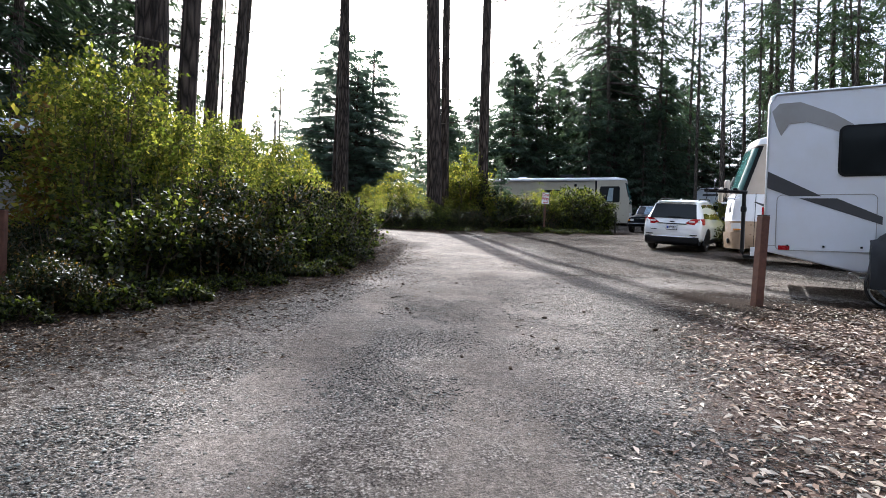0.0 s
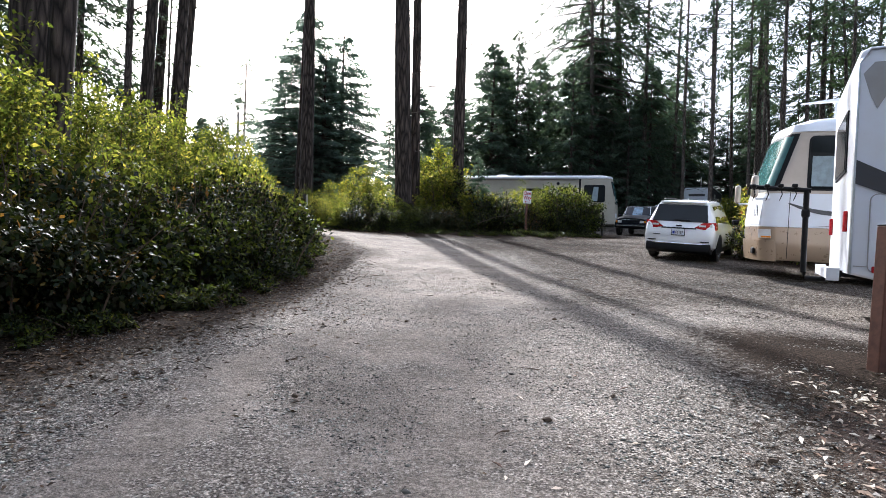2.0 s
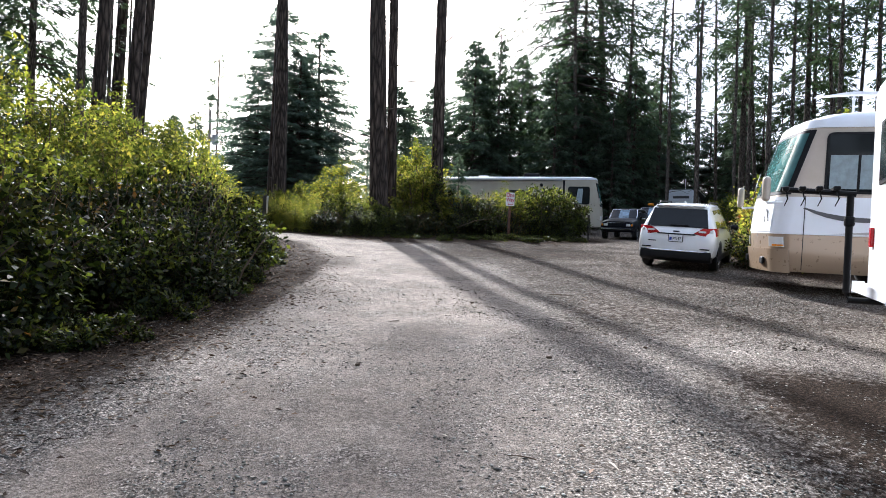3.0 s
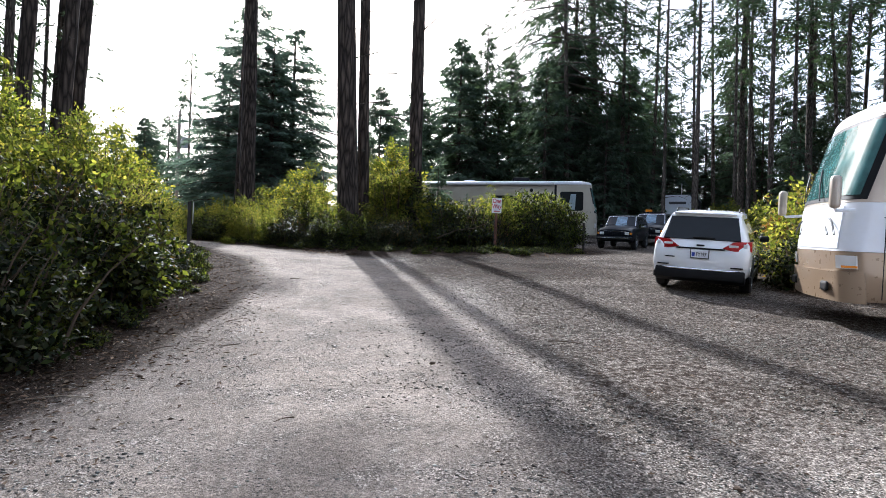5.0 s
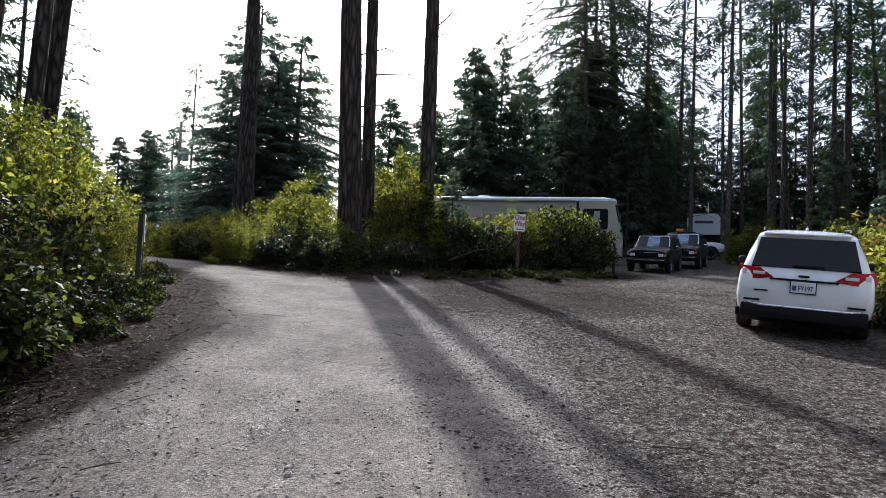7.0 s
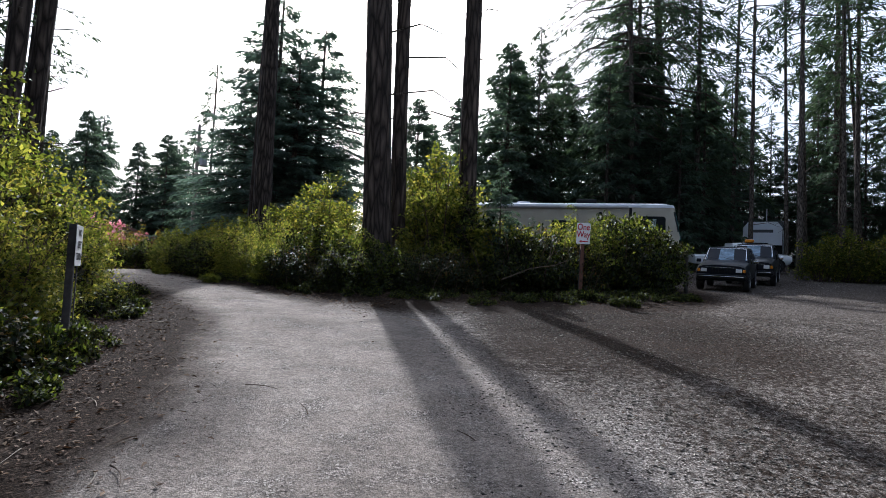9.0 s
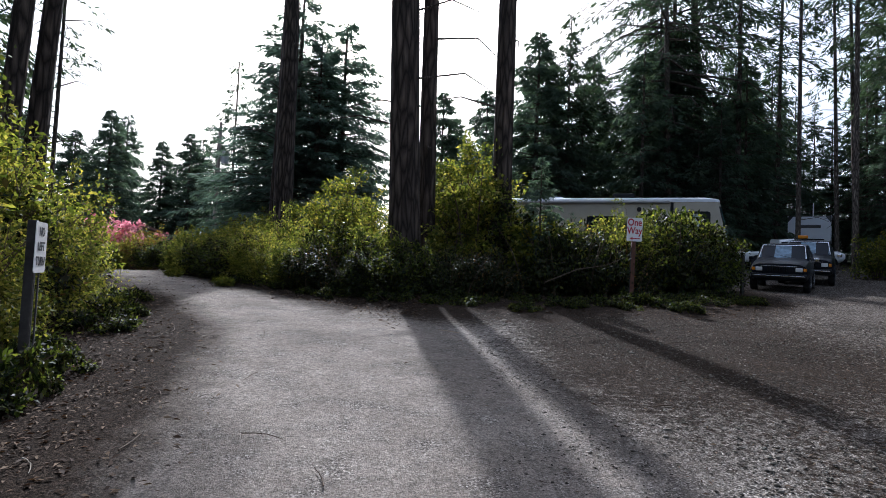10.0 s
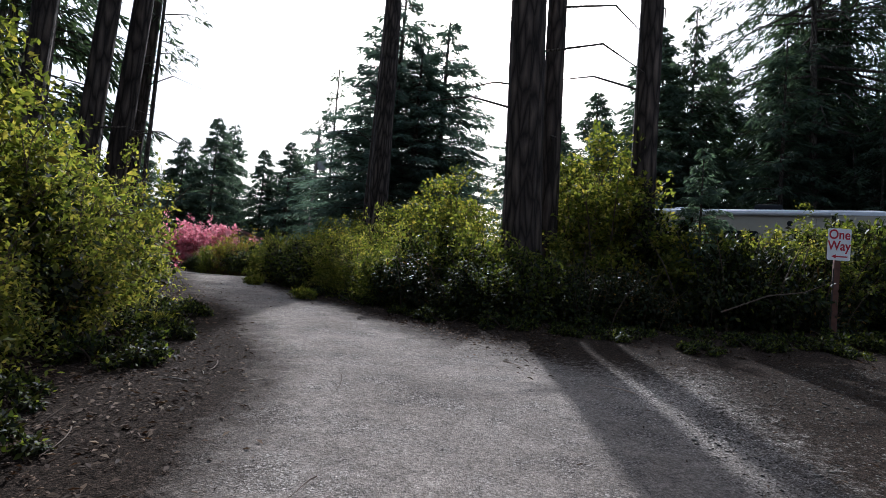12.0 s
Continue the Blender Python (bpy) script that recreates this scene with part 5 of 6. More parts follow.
def build_tan_motorhome():
    L, H = 9.4, 3.15
    fx, fy = 7.12, 14.6                      # near front corner
    x, y = offset(fx, fy, -L / 2, 1.22, 292)
    e = thing("motorhome", "tan and white motorhome with a large raked windscreen", "motorhome", parked(x, y, 292, 0.6))
    F, R, W = L / 2, -L / 2, 1.22
    def lv(z, w=W, r=0.30):
        return (z, w, R, F - 0.05 * max(0, (1.05 - z)) * 2 - max(0, z - 1.05) * 0.10 - max(0, z - 1.72) * 0.22, r)
    part("lower_body", coach_shell([lv(0.42, W - 0.04), lv(0.5), lv(0.8), lv(1.06)]), M_TAN, e, "tan lower panels", smooth=40)
    part("middle_body", coach_shell([lv(1.064, W - 0.004), lv(1.4, W - 0.004), lv(1.70, W - 0.004)]), M_WHITE, e, "white waist panels", smooth=40)
    part("upper_body", coach_shell([lv(1.704), lv(2.2), lv(2.7), lv(2.86)]), M_TAN2, e, "pale tan upper panels", smooth=40)
    part("roof_cap", coach_shell([lv(2.864, W + 0.01), lv(3.0, W - 0.01), (3.10, W - 0.10, R, F - 0.78, 0.3), (3.16, W - 0.3, R + 0.1, F - 1.1, 0.3), (3.19, W - 0.6, R + 0.4, F - 1.6, 0.3)]), M_WHITE, e, "white moulded roof", smooth=40)
    ws = part("windscreen", coach_shell([lv(1.80), lv(2.3), lv(2.78)], 0.012, (6, 15)), M_TEALGLASS, e, "large green-tinted windscreen", smooth=40)
    part("windscreen_surround", coach_shell([lv(1.74), lv(2.3), lv(2.83)], 0.006, (5, 16)), M_BLACK, ws, "black windscreen surround", smooth=40)
    part("centre_pillar", box(0.03, 0.03, 1.0, 0, 0, 0), M_BLACK, ws).matrix_local = Matrix.Translation((0, F - 0.11, 1.78)) @ pose(0, 0, 0, 22, 0, 0)
    part("bonnet", coach_shell([lv(1.10), lv(1.4), lv(1.66)], 0.010, (8, 13)), M_WHITE, e, "white front panel", smooth=40)
    part("bumper", coach_shell([lv(0.40), lv(0.6), lv(0.80)], 0.05, (4, 17)), M_TAN, e, "tan moulded front bumper", smooth=40)
    for s in (-1, 1):
        hl = part("headlight", coach_shell([lv(0.84), lv(0.93), lv(1.01)], 0.03, (5, 8) if s < 0 else (13, 16)), M_CLEARLENS, e, "clear wrap-round headlight", smooth=40)
        part("indicator", coach_shell([lv(0.85), lv(0.865), lv(0.88)], 0.034, (5, 7) if s < 0 else (14, 16)), M_AMBER, hl, "amber indicator", smooth=40)
        part("fog_light", box(0.28, 0.05, 0.13, s * 0.78, F - 0.05, 0.52, 0.03), M_BLACK, e, "recessed fog light")
        arm = part("mirror_arm", rod([(s * 1.18, F - 0.25, 1.60), (s * 1.34, F + 0.02, 1.58), (s * 1.42, F + 0.06, 1.66)], 0.022), M_WHITE, e, "white mirror arm")
        part("mirror", box(0.16, 0.13, 0.42, s * 1.42, F + 0.06, 1.60, 0.05), M_TAN2, arm, "tall pale mirror head", smooth=50)
        framed_window(e, s, W, F - 1.40, 2.27, 1.02, 1.02, 0.10, "tall side window with a pale curtain", glass=M_GLASS)
        part("curtain", side_panel(s, W + 0.024, [(F - 1.84, 1.84), (F - 0.96, 1.84), (F - 0.96, 2.40), (F - 1.84, 2.40)], 0.004), M_CURTAIN, e, "pale curtain drawn behind the window")
        part("window_bar", side_panel(s, W + 0.026, [(F - 1.42, 1.80), (F - 1.38, 1.80), (F - 1.38, 2.42), (F - 1.42, 2.42)], 0.012), M_BLACK, e)
        sw = []
        for i in range(13):
            t = i / 12
            sw.append((F - 0.62 - 2.3 * t, 1.30 + 0.22 * (1 - t) ** 4 + 0.10 * t))
        for i in range(12, -1, -1):
            t = i / 12
            sw.append((F - 0.62 - 2.3 * t + 0.04, 1.30 + 0.22 * (1 - t) ** 4 + 0.10 * t - 0.11 * math.sin(math.pi * min(1, t * 1.15)) * (1 - t) - 0.012))
        part("decal", side_panel(s, W - 0.002, sw, 0.006), M_DARKSTRIPE, e, "dark swoosh decal")
        part("decal", side_panel(s, W - 0.002, [(F - 1.1, 1.09), (F - 3.4, 1.30), (F - 3.4, 1.10)], 0.006), M_GREYSTRIPE, e, "grey wedge decal")
        for yy in (F - 0.62,):
            part("panel_joint", side_panel(s, W - 0.001, [(yy, 0.46), (yy + 0.012, 0.46), (yy + 0.012, 1.72), (yy, 1.72)], 0.004), M_BLACK, e)
        for yy in (F - 2.55, R + 2.6):
            arch(e, s * (W + 0.004), yy, 0.46, s)
            wheel(e, s * (W - 0.02), yy, 0.42, s, M_CHROME, 8, 0.25)
        for k in range(2):
            pts = [(s * (0.35 + 0.3 * k + 0.09 * q), F - 0.04 - 0.13 * (0.45 - 0.22 * q / 4), 1.50 - 0.055 * q * q / 4) for q in range(5)]
            part("decal", rod(pts, 0.014), M_DARKSTRIPE, e, "dark swoosh on the nose")
    for s in (-0.4, 0.4):
        part("wiper", rod([(s, F - 0.03, 1.76), (s * 0.9 + 0.3, F - 0.12, 2.0), (s * 0.8 + 0.55, F - 0.22, 2.25)], 0.012), M_BLACK, e, "black wiper")
    an = part("aerial", rod([(-0.35, F - 1.5, 3.12), (-0.35, F - 1.5, 3.55)], 0.025), M_WHITE, e, "white television aerial")
    part("aerial_wing", extrude_x([(F - 0.85, 3.53), (F - 1.5, 3.61), (F - 2.25, 3.57), (F - 2.15, 3.53), (F - 1.5, 3.55)], -0.42, -0.28, 0), M_WHITE, an)
    dish = bmesh.new()
    bmesh.ops.create_uvsphere(dish, u_segments=16, v_segments=8, radius=0.30, matrix=Matrix.Translation((0.2, F - 2.9, 3.36)) @ Matrix.Diagonal((1, 1, 0.8, 1)))
    part("satellite_dome", dish, M_WHITE, e, "white satellite dome", smooth=60)
    e.scale = (1, 1, 1.07)
    return e


M_TAN2 = plain("pale_tan_paint", (0.50, 0.43, 0.36), 0.3, 0.1, dirt=0.12, scale=1.2, coat=0.3)
build_tan_motorhome()


def build_white_trailer():
    L = 8.2
    x, y = offset(5.14, 9.15, L / 2, -1.22, 121)
    e = thing("travel_trailer", "white travel trailer with charcoal stripes, tail to the drive", "trailer", parked(x, y, 121, 0.3))
    R, F, W = -L / 2, L / 2, 1.22
    prof = [(R, 0.74), (R + 1.25, 0.46), (F, 0.46), (F, 2.6), (F - 0.5, 3.28), (R + 0.12, 3.28), (R + 0.03, 3.24), (R, 3.12)]
    part("body", extrude_x(prof, -W, W, 0.035), M_WHITE, e, "smooth white panels", smooth=30)
    for s in (-1, 1):
        part("roof_trim", rod([(s * (W + 0.004), R + 0.02, 0.74), (s * (W + 0.004), R + 0.02, 3.10), (s * (W + 0.004), R + 0.12, 3.25), (s * (W + 0.004), F - 0.5, 3.25)], 0.018), M_ALLOY, e, "pale corner moulding", smooth=60)
        framed_window(e, s, W, R + 1.62, 2.30, 1.30, 0.78, 0.10)
        d = part("hatch", side_panel(s, W + 0.001, rounded(1.28, 0.86, 0.07, R + 0.83, 1.20), 0.008), M_WHITE, e, "white storage hatch", )
        part("hatch_seal", rod([(s * (W + 0.008), yy, zz) for yy, zz in rounded(1.30, 0.88, 0.08, R + 0.83, 1.20) + rounded(1.30, 0.88, 0.08, R + 0.83, 1.20)[:1]], 0.007, sides=4), M_GREYSTRIPE, d, "grey hatch seal")
        for k in range(3):
            part("catch", box(0.02, 0.03, 0.03, s * (W + 0.02), R + 0.35 + 0.48 * k, 0.82, 0.004), M_BLACK, d)
        up = [(R + 0.02, 2.03), (R + 0.02, 1.76), (R + 0.35, 1.62), (R + 0.78, 1.615)]
        part("decal", side_panel(s, W + 0.0105, up, 0.003), M_DARKSTRIPE, e, "charcoal stripe")
        part("decal", side_panel(s, W + 0.0105, [(R + 0.48, 1.585), (R + 0.98, 1.58), (R + 1.55, 1.30), (R + 1.55, 1.18)], 0.003), M_DARKSTRIPE, e, "charcoal stripe")
        sw = [(R + 0.06, 2.98), (R + 0.16, 3.10), (R + 0.45, 3.10), (R + 0.9, 2.88), (R + 1.15, 2.70), (R + 1.15, 2.50), (R + 0.85, 2.66), (R + 0.55, 2.78), (R + 0.3, 2.76), (R + 0.2, 2.58), (R + 0.13, 2.74)]
        part("decal", side_panel(s, W + 0.002, sw, 0.005), M_GREYSTRIPE, e, "grey swoosh")
        part("reflector", side_panel(s, W + 0.001, rounded(0.16, 0.07, 0.01, R + 0.30, 0.80), 0.015), M_RED, e, "red side marker")
        part("tail_light", box(0.11, 0.04, 0.24, s * 0.95, R - 0.02, 1.22, 0.01), M_RED, e, "red tail light")
        part("lower_joint", side_panel(s, W + 0.001, [(R + 0.05, 0.835), (R + 2.5, 0.775), (R + 2.5, 0.765), (R + 0.05, 0.825)], 0.004), M_GREYSTRIPE, e)
        for yy in (0.2, 1.05):
            wheel(e, s * 1.16, yy, 0.36, s, M_ALLOY)
        part("stabiliser", rod([(s * 0.95, R + 1.35, 0.42), (s * 1.1, R + 1.75, 0.03)], 0.03), M_ALLOY, e, "folded steel stabiliser")
        part("stabiliser_foot", box(0.3, 0.5, 0.03, s * 1.05, R + 1.55, 0.36, 0.01), M_ALLOY, e)
    w = part("rear_window", box(1.3, 0.02, 0.75, 0, R - 0.008, 1.95, 0.006), M_BLACK, e, "dark rear window")
    part("pane", box(1.22, 0.012, 0.67, 0, R - 0.02, 1.99, 0.004), M_GLASS, w)
    b = part("bumper", box(2.0, 0.12, 0.12, 0, R - 0.12, 0.66, 0.01), M_WHITE, e, "white square-section rear bumper")
    for s in (-1, 1):
        part("bumper_bracket", box(0.06, 0.3, 0.08, s * 0.7, R - 0.02, 0.68), M_BLACK, b)
        part("bumper_cap", box(0.02, 0.13, 0.15, s * 1.02, R - 0.12, 0.645, 0.004), M_WHITE, b)
    rk = part("bike_rack", rod([(0.1, R - 0.05, 0.62), (0.1, R - 0.36, 0.62), (0.1, R - 0.38, 0.7), (0.1, R - 0.38, 1.78)], 0.035, sides=8), M_BLACK, e, "black folding cycle rack", smooth=50)
    part("rack_arm", rod([(0.1, R - 0.33, 1.78), (0.1, R - 1.05, 1.84)], 0.032, sides=8), M_BLACK, rk)
    part("rack_knob", box(0.10, 0.10, 0.12, 0.1, R - 0.38, 1.42, 0.03), M_BLACK, rk)
    for k in range(4):
        c = part("rack_cradle", box(0.30, 0.07, 0.05, 0.1, R - 0.52 - 0.16 * k, 1.81, 0.015), M_BLACK, rk)
        part("rack_strap", rod([(0.2, R - 0.52 - 0.16 * k, 1.82), (0.24, R - 0.50 - 0.16 * k, 1.72), (0.2, R - 0.53 - 0.16 * k, 1.64)], 0.012, 0.006, 4), M_BLACK, c)
    return e


build_white_trailer()


def build_covered_bike():
    """A motor scooter or bicycle under a black tarpaulin."""
    rng = np.random.default_rng(8)
    x, y = 6.75, 7.55
    e = thing("covered_bicycle", "bicycle under a creased black vinyl cover beside the trailer", "bicycle", pose(x, y, gz(x, y), 0, 0, -121))
    bm = bmesh.new()
    n, m = 26, 14
    rows = []
    for i in range(n + 1):
        t = i / n
        yy = -0.85 + 1.7 * t
        top = 0.95 + 0.28 * math.exp(-((t - 0.25) / 0.14) ** 2) + 0.10 * math.exp(-((t - 0.75) / 0.15) ** 2)
        wide = 0.16 + 0.16 * math.sin(math.pi * t) + 0.10 * math.exp(-((t - 0.25) / 0.1) ** 2)
        row = []
        for j in range(m + 1):
            a = math.pi * j / m
            px, pz = math.cos(a) * wide * (1 + 0.2 * (1 - math.sin(a))), 0.28 + (top - 0.28) * math.sin(a) ** 0.7
            f = 0.06 * noise.noise(Vector((px * 4, yy * 5, pz * 2.5))) + 0.025 * math.sin(yy * 22 + 5 * noise.noise(Vector((0, yy * 3, pz * 2))))
            row.append(bm.verts.new((px * (1 + f * 2) + f, yy + f, pz + f * 0.5)))
        rows.append(row)
    for a, b in zip(rows, rows[1:]):
        for j in range(m):
            bm.faces.new((a[j], a[j + 1], b[j + 1], b[j]))
    bm.faces.new(rows[0]), bm.faces.new(rows[-1])
    part("cover", bm, M_COVER, e, smooth=50)
    for yy in (-0.55, 0.55):
        w = part("wheel", ring_bm(0.30, 0.335, -0.03, 0.03, 30), M_RUBBER, e)
        w.location = (0, yy, 0.335)
        part("rim", ring_bm(0.285, 0.302, -0.02, 0.02, 30), M_ALLOY, w)


build_covered_bike()


def build_beige_motorhome():
    L = 12.7
    K = 1.09
    x, y = offset(13.85, 42.3, -L * K / 2, 1.22 * K, 106)
    e = thing("motorhome", "long beige motorhome with a roof awning, behind the island hedge", "motorhome", Matrix.Translation((0, 0, 0.0)) @ parked(x, y, 106, 0.25))
    R, F, W = -L / 2, L / 2, 1.25
    def lv(z, w=W, r=0.28):
        return (z, w, R, F - max(0, z - 1.3) * 0.07 - max(0, z - 1.9) * 0.17, r)
    part("body", coach_shell([lv(0.45), lv(1.2), lv(1.9), lv(2.6), lv(3.22)]), M_BEIGE, e, smooth=35)
    part("roof_cap", coach_shell([lv(3.224, W + 0.02), lv(3.34, W + 0.02), (3.42, W - 0.15, R, F - 0.8, 0.3)]), M_WHITE, e, "white roof edge", smooth=35)
    ws = part("windscreen", coach_shell([lv(1.75), lv(2.4), lv(2.95)], 0.014, (6, 15)), M_TEALGLASS, e, "green-tinted windscreen", smooth=40)
    part("windscreen_surround", coach_shell([lv(1.66), lv(2.4), lv(3.04)], 0.007, (5, 16)), M_BLACK, ws, "black surround", smooth=40)
    for s in (-1, 1):
        framed_window(e, s, W, F - 1.55, 2.30, 1.35, 1.05, 0.12, "wide cab side window with a curtain")
        part("curtain", side_panel(s, W + 0.024, [(F - 1.75, 1.84), (F - 1.35, 1.84), (F - 1.30, 2.7), (F - 1.6, 2.7)], 0.004), M_CURTAIN, e, "pale gathered curtain")
        part("joint", side_panel(s, W + 0.001, [(F - 2.55, 0.5), (F - 2.42, 0.5), (F - 2.42, 3.2), (F - 2.55, 3.2)], 0.01), M_BLACK, e, "dark body joint")
        framed_window(e, s, W, F - 3.4, 2.25, 0.72, 0.62, 0.12)
        framed_window(e, s, W, F - 5.6, 2.25, 1.3, 0.7, 0.1)
        framed_window(e, s, W, R + 1.0, 2.2, 0.9, 0.8, 0.1)
        part("joint", side_panel(s, W + 0.001, [(R + 2.0, 0.5), (R + 2.14, 0.5), (R + 2.14, 3.1), (R + 2.0, 3.1)], 0.01), M_BLACK, e, "dark slide-out joint")
        part("awning", rod([(s * (W + 0.06), R + 0.3, 3.22), (s * (W + 0.06), F - 2.6, 3.22)], 0.07, sides=8), M_GREYSTRIPE, e, "rolled grey awning", smooth=60)
        for yy, zz in ((R + 2.4, 2.9), (F - 3.9, 2.9), (F - 3.75, 2.62)):
            part("vent_cover", side_panel(s, W + 0.002, rounded(0.2, 0.2, 0.09, yy, zz), 0.02), M_BLACK, e)
        for yy in (F - 2.4, R + 3.0):
            wheel(e, s * (W - 0.02), yy, 0.45, s, M_ALLOY, 8, 0.25)
        hl = part("headlight", coach_shell([lv(0.85), lv(1.0), lv(1.1)], 0.02, (5, 7) if s < 0 else (14, 16)), M_CLEARLENS, e, "clear headlight", smooth=40)
    for yy, w, h in ((R + 1.3, 0.9, 0.28), (R + 4.9, 0.7, 0.16), (F - 4.6, 1.0, 0.30)):
        part("roof_unit", box(0.8, w, h, 0.1, yy, 3.40, 0.07), M_BLACK if h > 0.2 else M_WHITE, e, "low roof air-conditioner", smooth=50)
    e.scale = (1, 1, 1.07)
    return e


build_beige_motorhome()


def build_pickup():
    x, y, h = 19.1, 47.4, 100
    e = thing("pickup_truck", "white pickup truck parked by a far pitch", "car", parked(x, y, h))
    st = [(-2.7, 0.92, 0.55, 1.0, 0.92, 0.80, 1.08), (-0.62, 0.94, 0.5, 1.05, 0.92, 0.82, 1.10), (-0.58, 0.94, 0.5, 1.08, 0.91, 0.72, 1.75), (0.5, 0.94, 0.5, 1.08, 0.91, 0.72, 1.80), (1.15, 0.94, 0.5, 1.08, 0.90, 0.78, 1.18), (2.4, 0.93, 0.5, 1.0, 0.88, 0.78, 1.10), (2.62, 0.9, 0.6, 0.95, 0.85, 0.75, 1.02)]
    part("body", car_body(st), M_CARWHITE, e, smooth=35)
    part("windscreen", end_glass(1.10, 1.2, 0.75, 0.55, 1.74, 0.66, 0.03, 0.05), M_GLASS, e)
    for s in (-1, 1):
        part("side_window", side_glass(st, s, -0.5, 0.06), M_GLASS, e)
        part("side_window", side_glass(st, s, 0.12, 0.95, 0.08, 0.85, 0, 0.4), M_GLASS, e)
        part("headlight", box(0.25, 0.05, 0.2, s * 0.7, 2.6, 0.8, 0.02), M_CLEARLENS, e)
        for yy in (-1.7, 1.75):
            arch(e, s * 0.945, yy, 0.46, s)
            wheel(e, s * 0.95, yy, 0.42, s, M_ALLOY)
    part("grille", box(1.1, 0.04, 0.35, 0, 2.62, 0.68, 0.02), M_BLACK, e, "black grille")
    part("bumper", box(1.8, 0.16, 0.2, 0, 2.66, 0.5, 0.04), M_BLACK, e)


build_pickup()


def build_far_trailer():
    x, y, h = 25.7, 56.2, 212
    e = thing("travel_trailer", "white and dark-grey travel trailer at a far pitch", "trailer", parked(x, y, h, 0.2))
    prof = [(-4, 0.5), (3.6, 0.5), (3.7, 1.3), (4.1, 2.1), (3.5, 3.1), (-4, 3.1)]
    part("body", extrude_x(prof, -1.22, 1.22, 0.04), M_SIDING2, e, "dark grey panels", smooth=30)
    cap = part("front_cap", extrude_y([(-1.2, 1.4), (1.2, 1.4), (1.2, 2.6), (0.9, 3.0), (-0.9, 3.0), (-1.2, 2.6)], 3.75, 4.16), M_WHITE, e, "white moulded front cap")
    part("logo_bar", box(1.3, 0.02, 0.2, 0, 4.168, 2.25), M_DARKSTRIPE, cap, "dark maker's mark")
    part("lower_guard", extrude_y([(-1.2, 0.6), (1.2, 0.6), (1.2, 1.39), (-1.2, 1.39)], 3.72, 3.78), M_BLACK, e, "black stone guard")
    part("aerial", rod([(-0.2, 3.2, 3.1), (-0.2, 3.2, 4.0)], 0.03), M_WHITE, e, "white roof aerial")
    part("roof_unit", box(0.8, 0.9, 0.26, 0.1, 0.4, 3.1, 0.06), M_BLACK, e, "low roof air-conditioner")
    for s in (-1, 1):
        d = part("door", side_panel(s, 1.222, rounded(0.75, 1.9, 0.08, 2.1, 1.6), 0.03), M_WHITE, e, "white entrance door")
        part("door_window", side_panel(s, 1.25, rounded(0.45, 0.6, 0.05, 2.1, 2.05), 0.01), M_GLASS, d)
        part("roof_edge", rod([(s * 1.22, -4, 3.08), (s * 1.22, 3.5, 3.08)], 0.05), M_WHITE, e)
        framed_window(e, s, 1.22, -0.8, 2.1, 1.2, 0.7)
        for yy in (-0.7, 0.3):
            wheel(e, s * 1.18, yy, 0.36, s, M_ALLOY)


M_SIDING2 = plain("dark_grey_panels", (0.05, 0.052, 0.056), 0.4, dirt=0.2, scale=2)
build_far_trailer()


def build_left_trailer():
    x, y, h = -9.75, 15.4, 180
    e = thing("travel_trailer", "white travel trailer with a dark window, half hidden by bushes", "trailer", parked(x, y, h, 0.2))
    part("body", extrude_x([(-3, 0.55), (2.9, 0.55), (3.0, 1.0), (3.0, 2.5), (2.8, 2.75), (-3, 2.75)], -1.2, 1.2, 0.04), M_WHITE, e, "white panels", smooth=30)
    for s in (-1, 1):
        framed_window(e, s, 1.2, 1.9, 2.0, 1.2, 0.7)
        framed_window(e, s, 1.2, -1.0, 2.0, 1.2, 0.7)
        part("trim", rod([(s * 1.2, -3, 2.73), (s * 1.2, 2.8, 2.73), (s * 1.2, 3.0, 2.5), (s * 1.2, 3.0, 0.6)], 0.03), M_BLACK, e, "black edge trim")
        for yy in (-0.6, 0.3):
            wheel(e, s * 1.15, yy, 0.36, s, M_ALLOY)
    w = part("front_window", box(1.5, 0.02, 0.8, 0, 3.004, 1.55, 0.006), M_BLACK, e, "dark front window")
    part("front_guard", box(2.2, 0.03, 0.45, 0, 3.01, 0.62, 0.01), M_GREYSTRIPE, e, "grey stone guard")
    part("hatch", side_panel(1, 1.202, rounded(0.5, 0.5, 0.05, 0.4, 1.0), 0.01), M_GREYSTRIPE, e)


build_left_trailer()

# ---- signs, posts, poles, small buildings ----
def build_post(x, y, h, tilt, label, mat, w=0.09):
    e = thing("post", label, "post", pose(x, y, gz(x, y) - 0.06, 0, tilt, 12))
    bm = box(w, w, h, 0, 0, 0, 0.008, 1)
    for v in bm.verts:
        v.co.x += 0.006 * noise.noise(v.co * 3)
    part("timber", bm, mat, e)
    part("cap", box(w * 0.98, w * 0.98, 0.012, 0, 0, h + 0.0005, 0.004, 1), M_OLDWOOD, e, "weathered end grain")
    return e


build_post(4.19, 7.45, 1.30, 3.0, "leaning red-brown painted timber post in wood chips", M_POST, 0.115)
build_post(-5.48, 6.75, 1.06, 0.0, "red-brown painted timber post by the hedge", M_POST, 0.10)
build_post(9.15, 31.9, 1.25, 0.0, "dark timber post at the end of the hedge", M_OLDWOOD)
build_post(-6.6, 24.4, 1.3, 0.0, "dark timber post in the hedge", M_OLDWOOD)


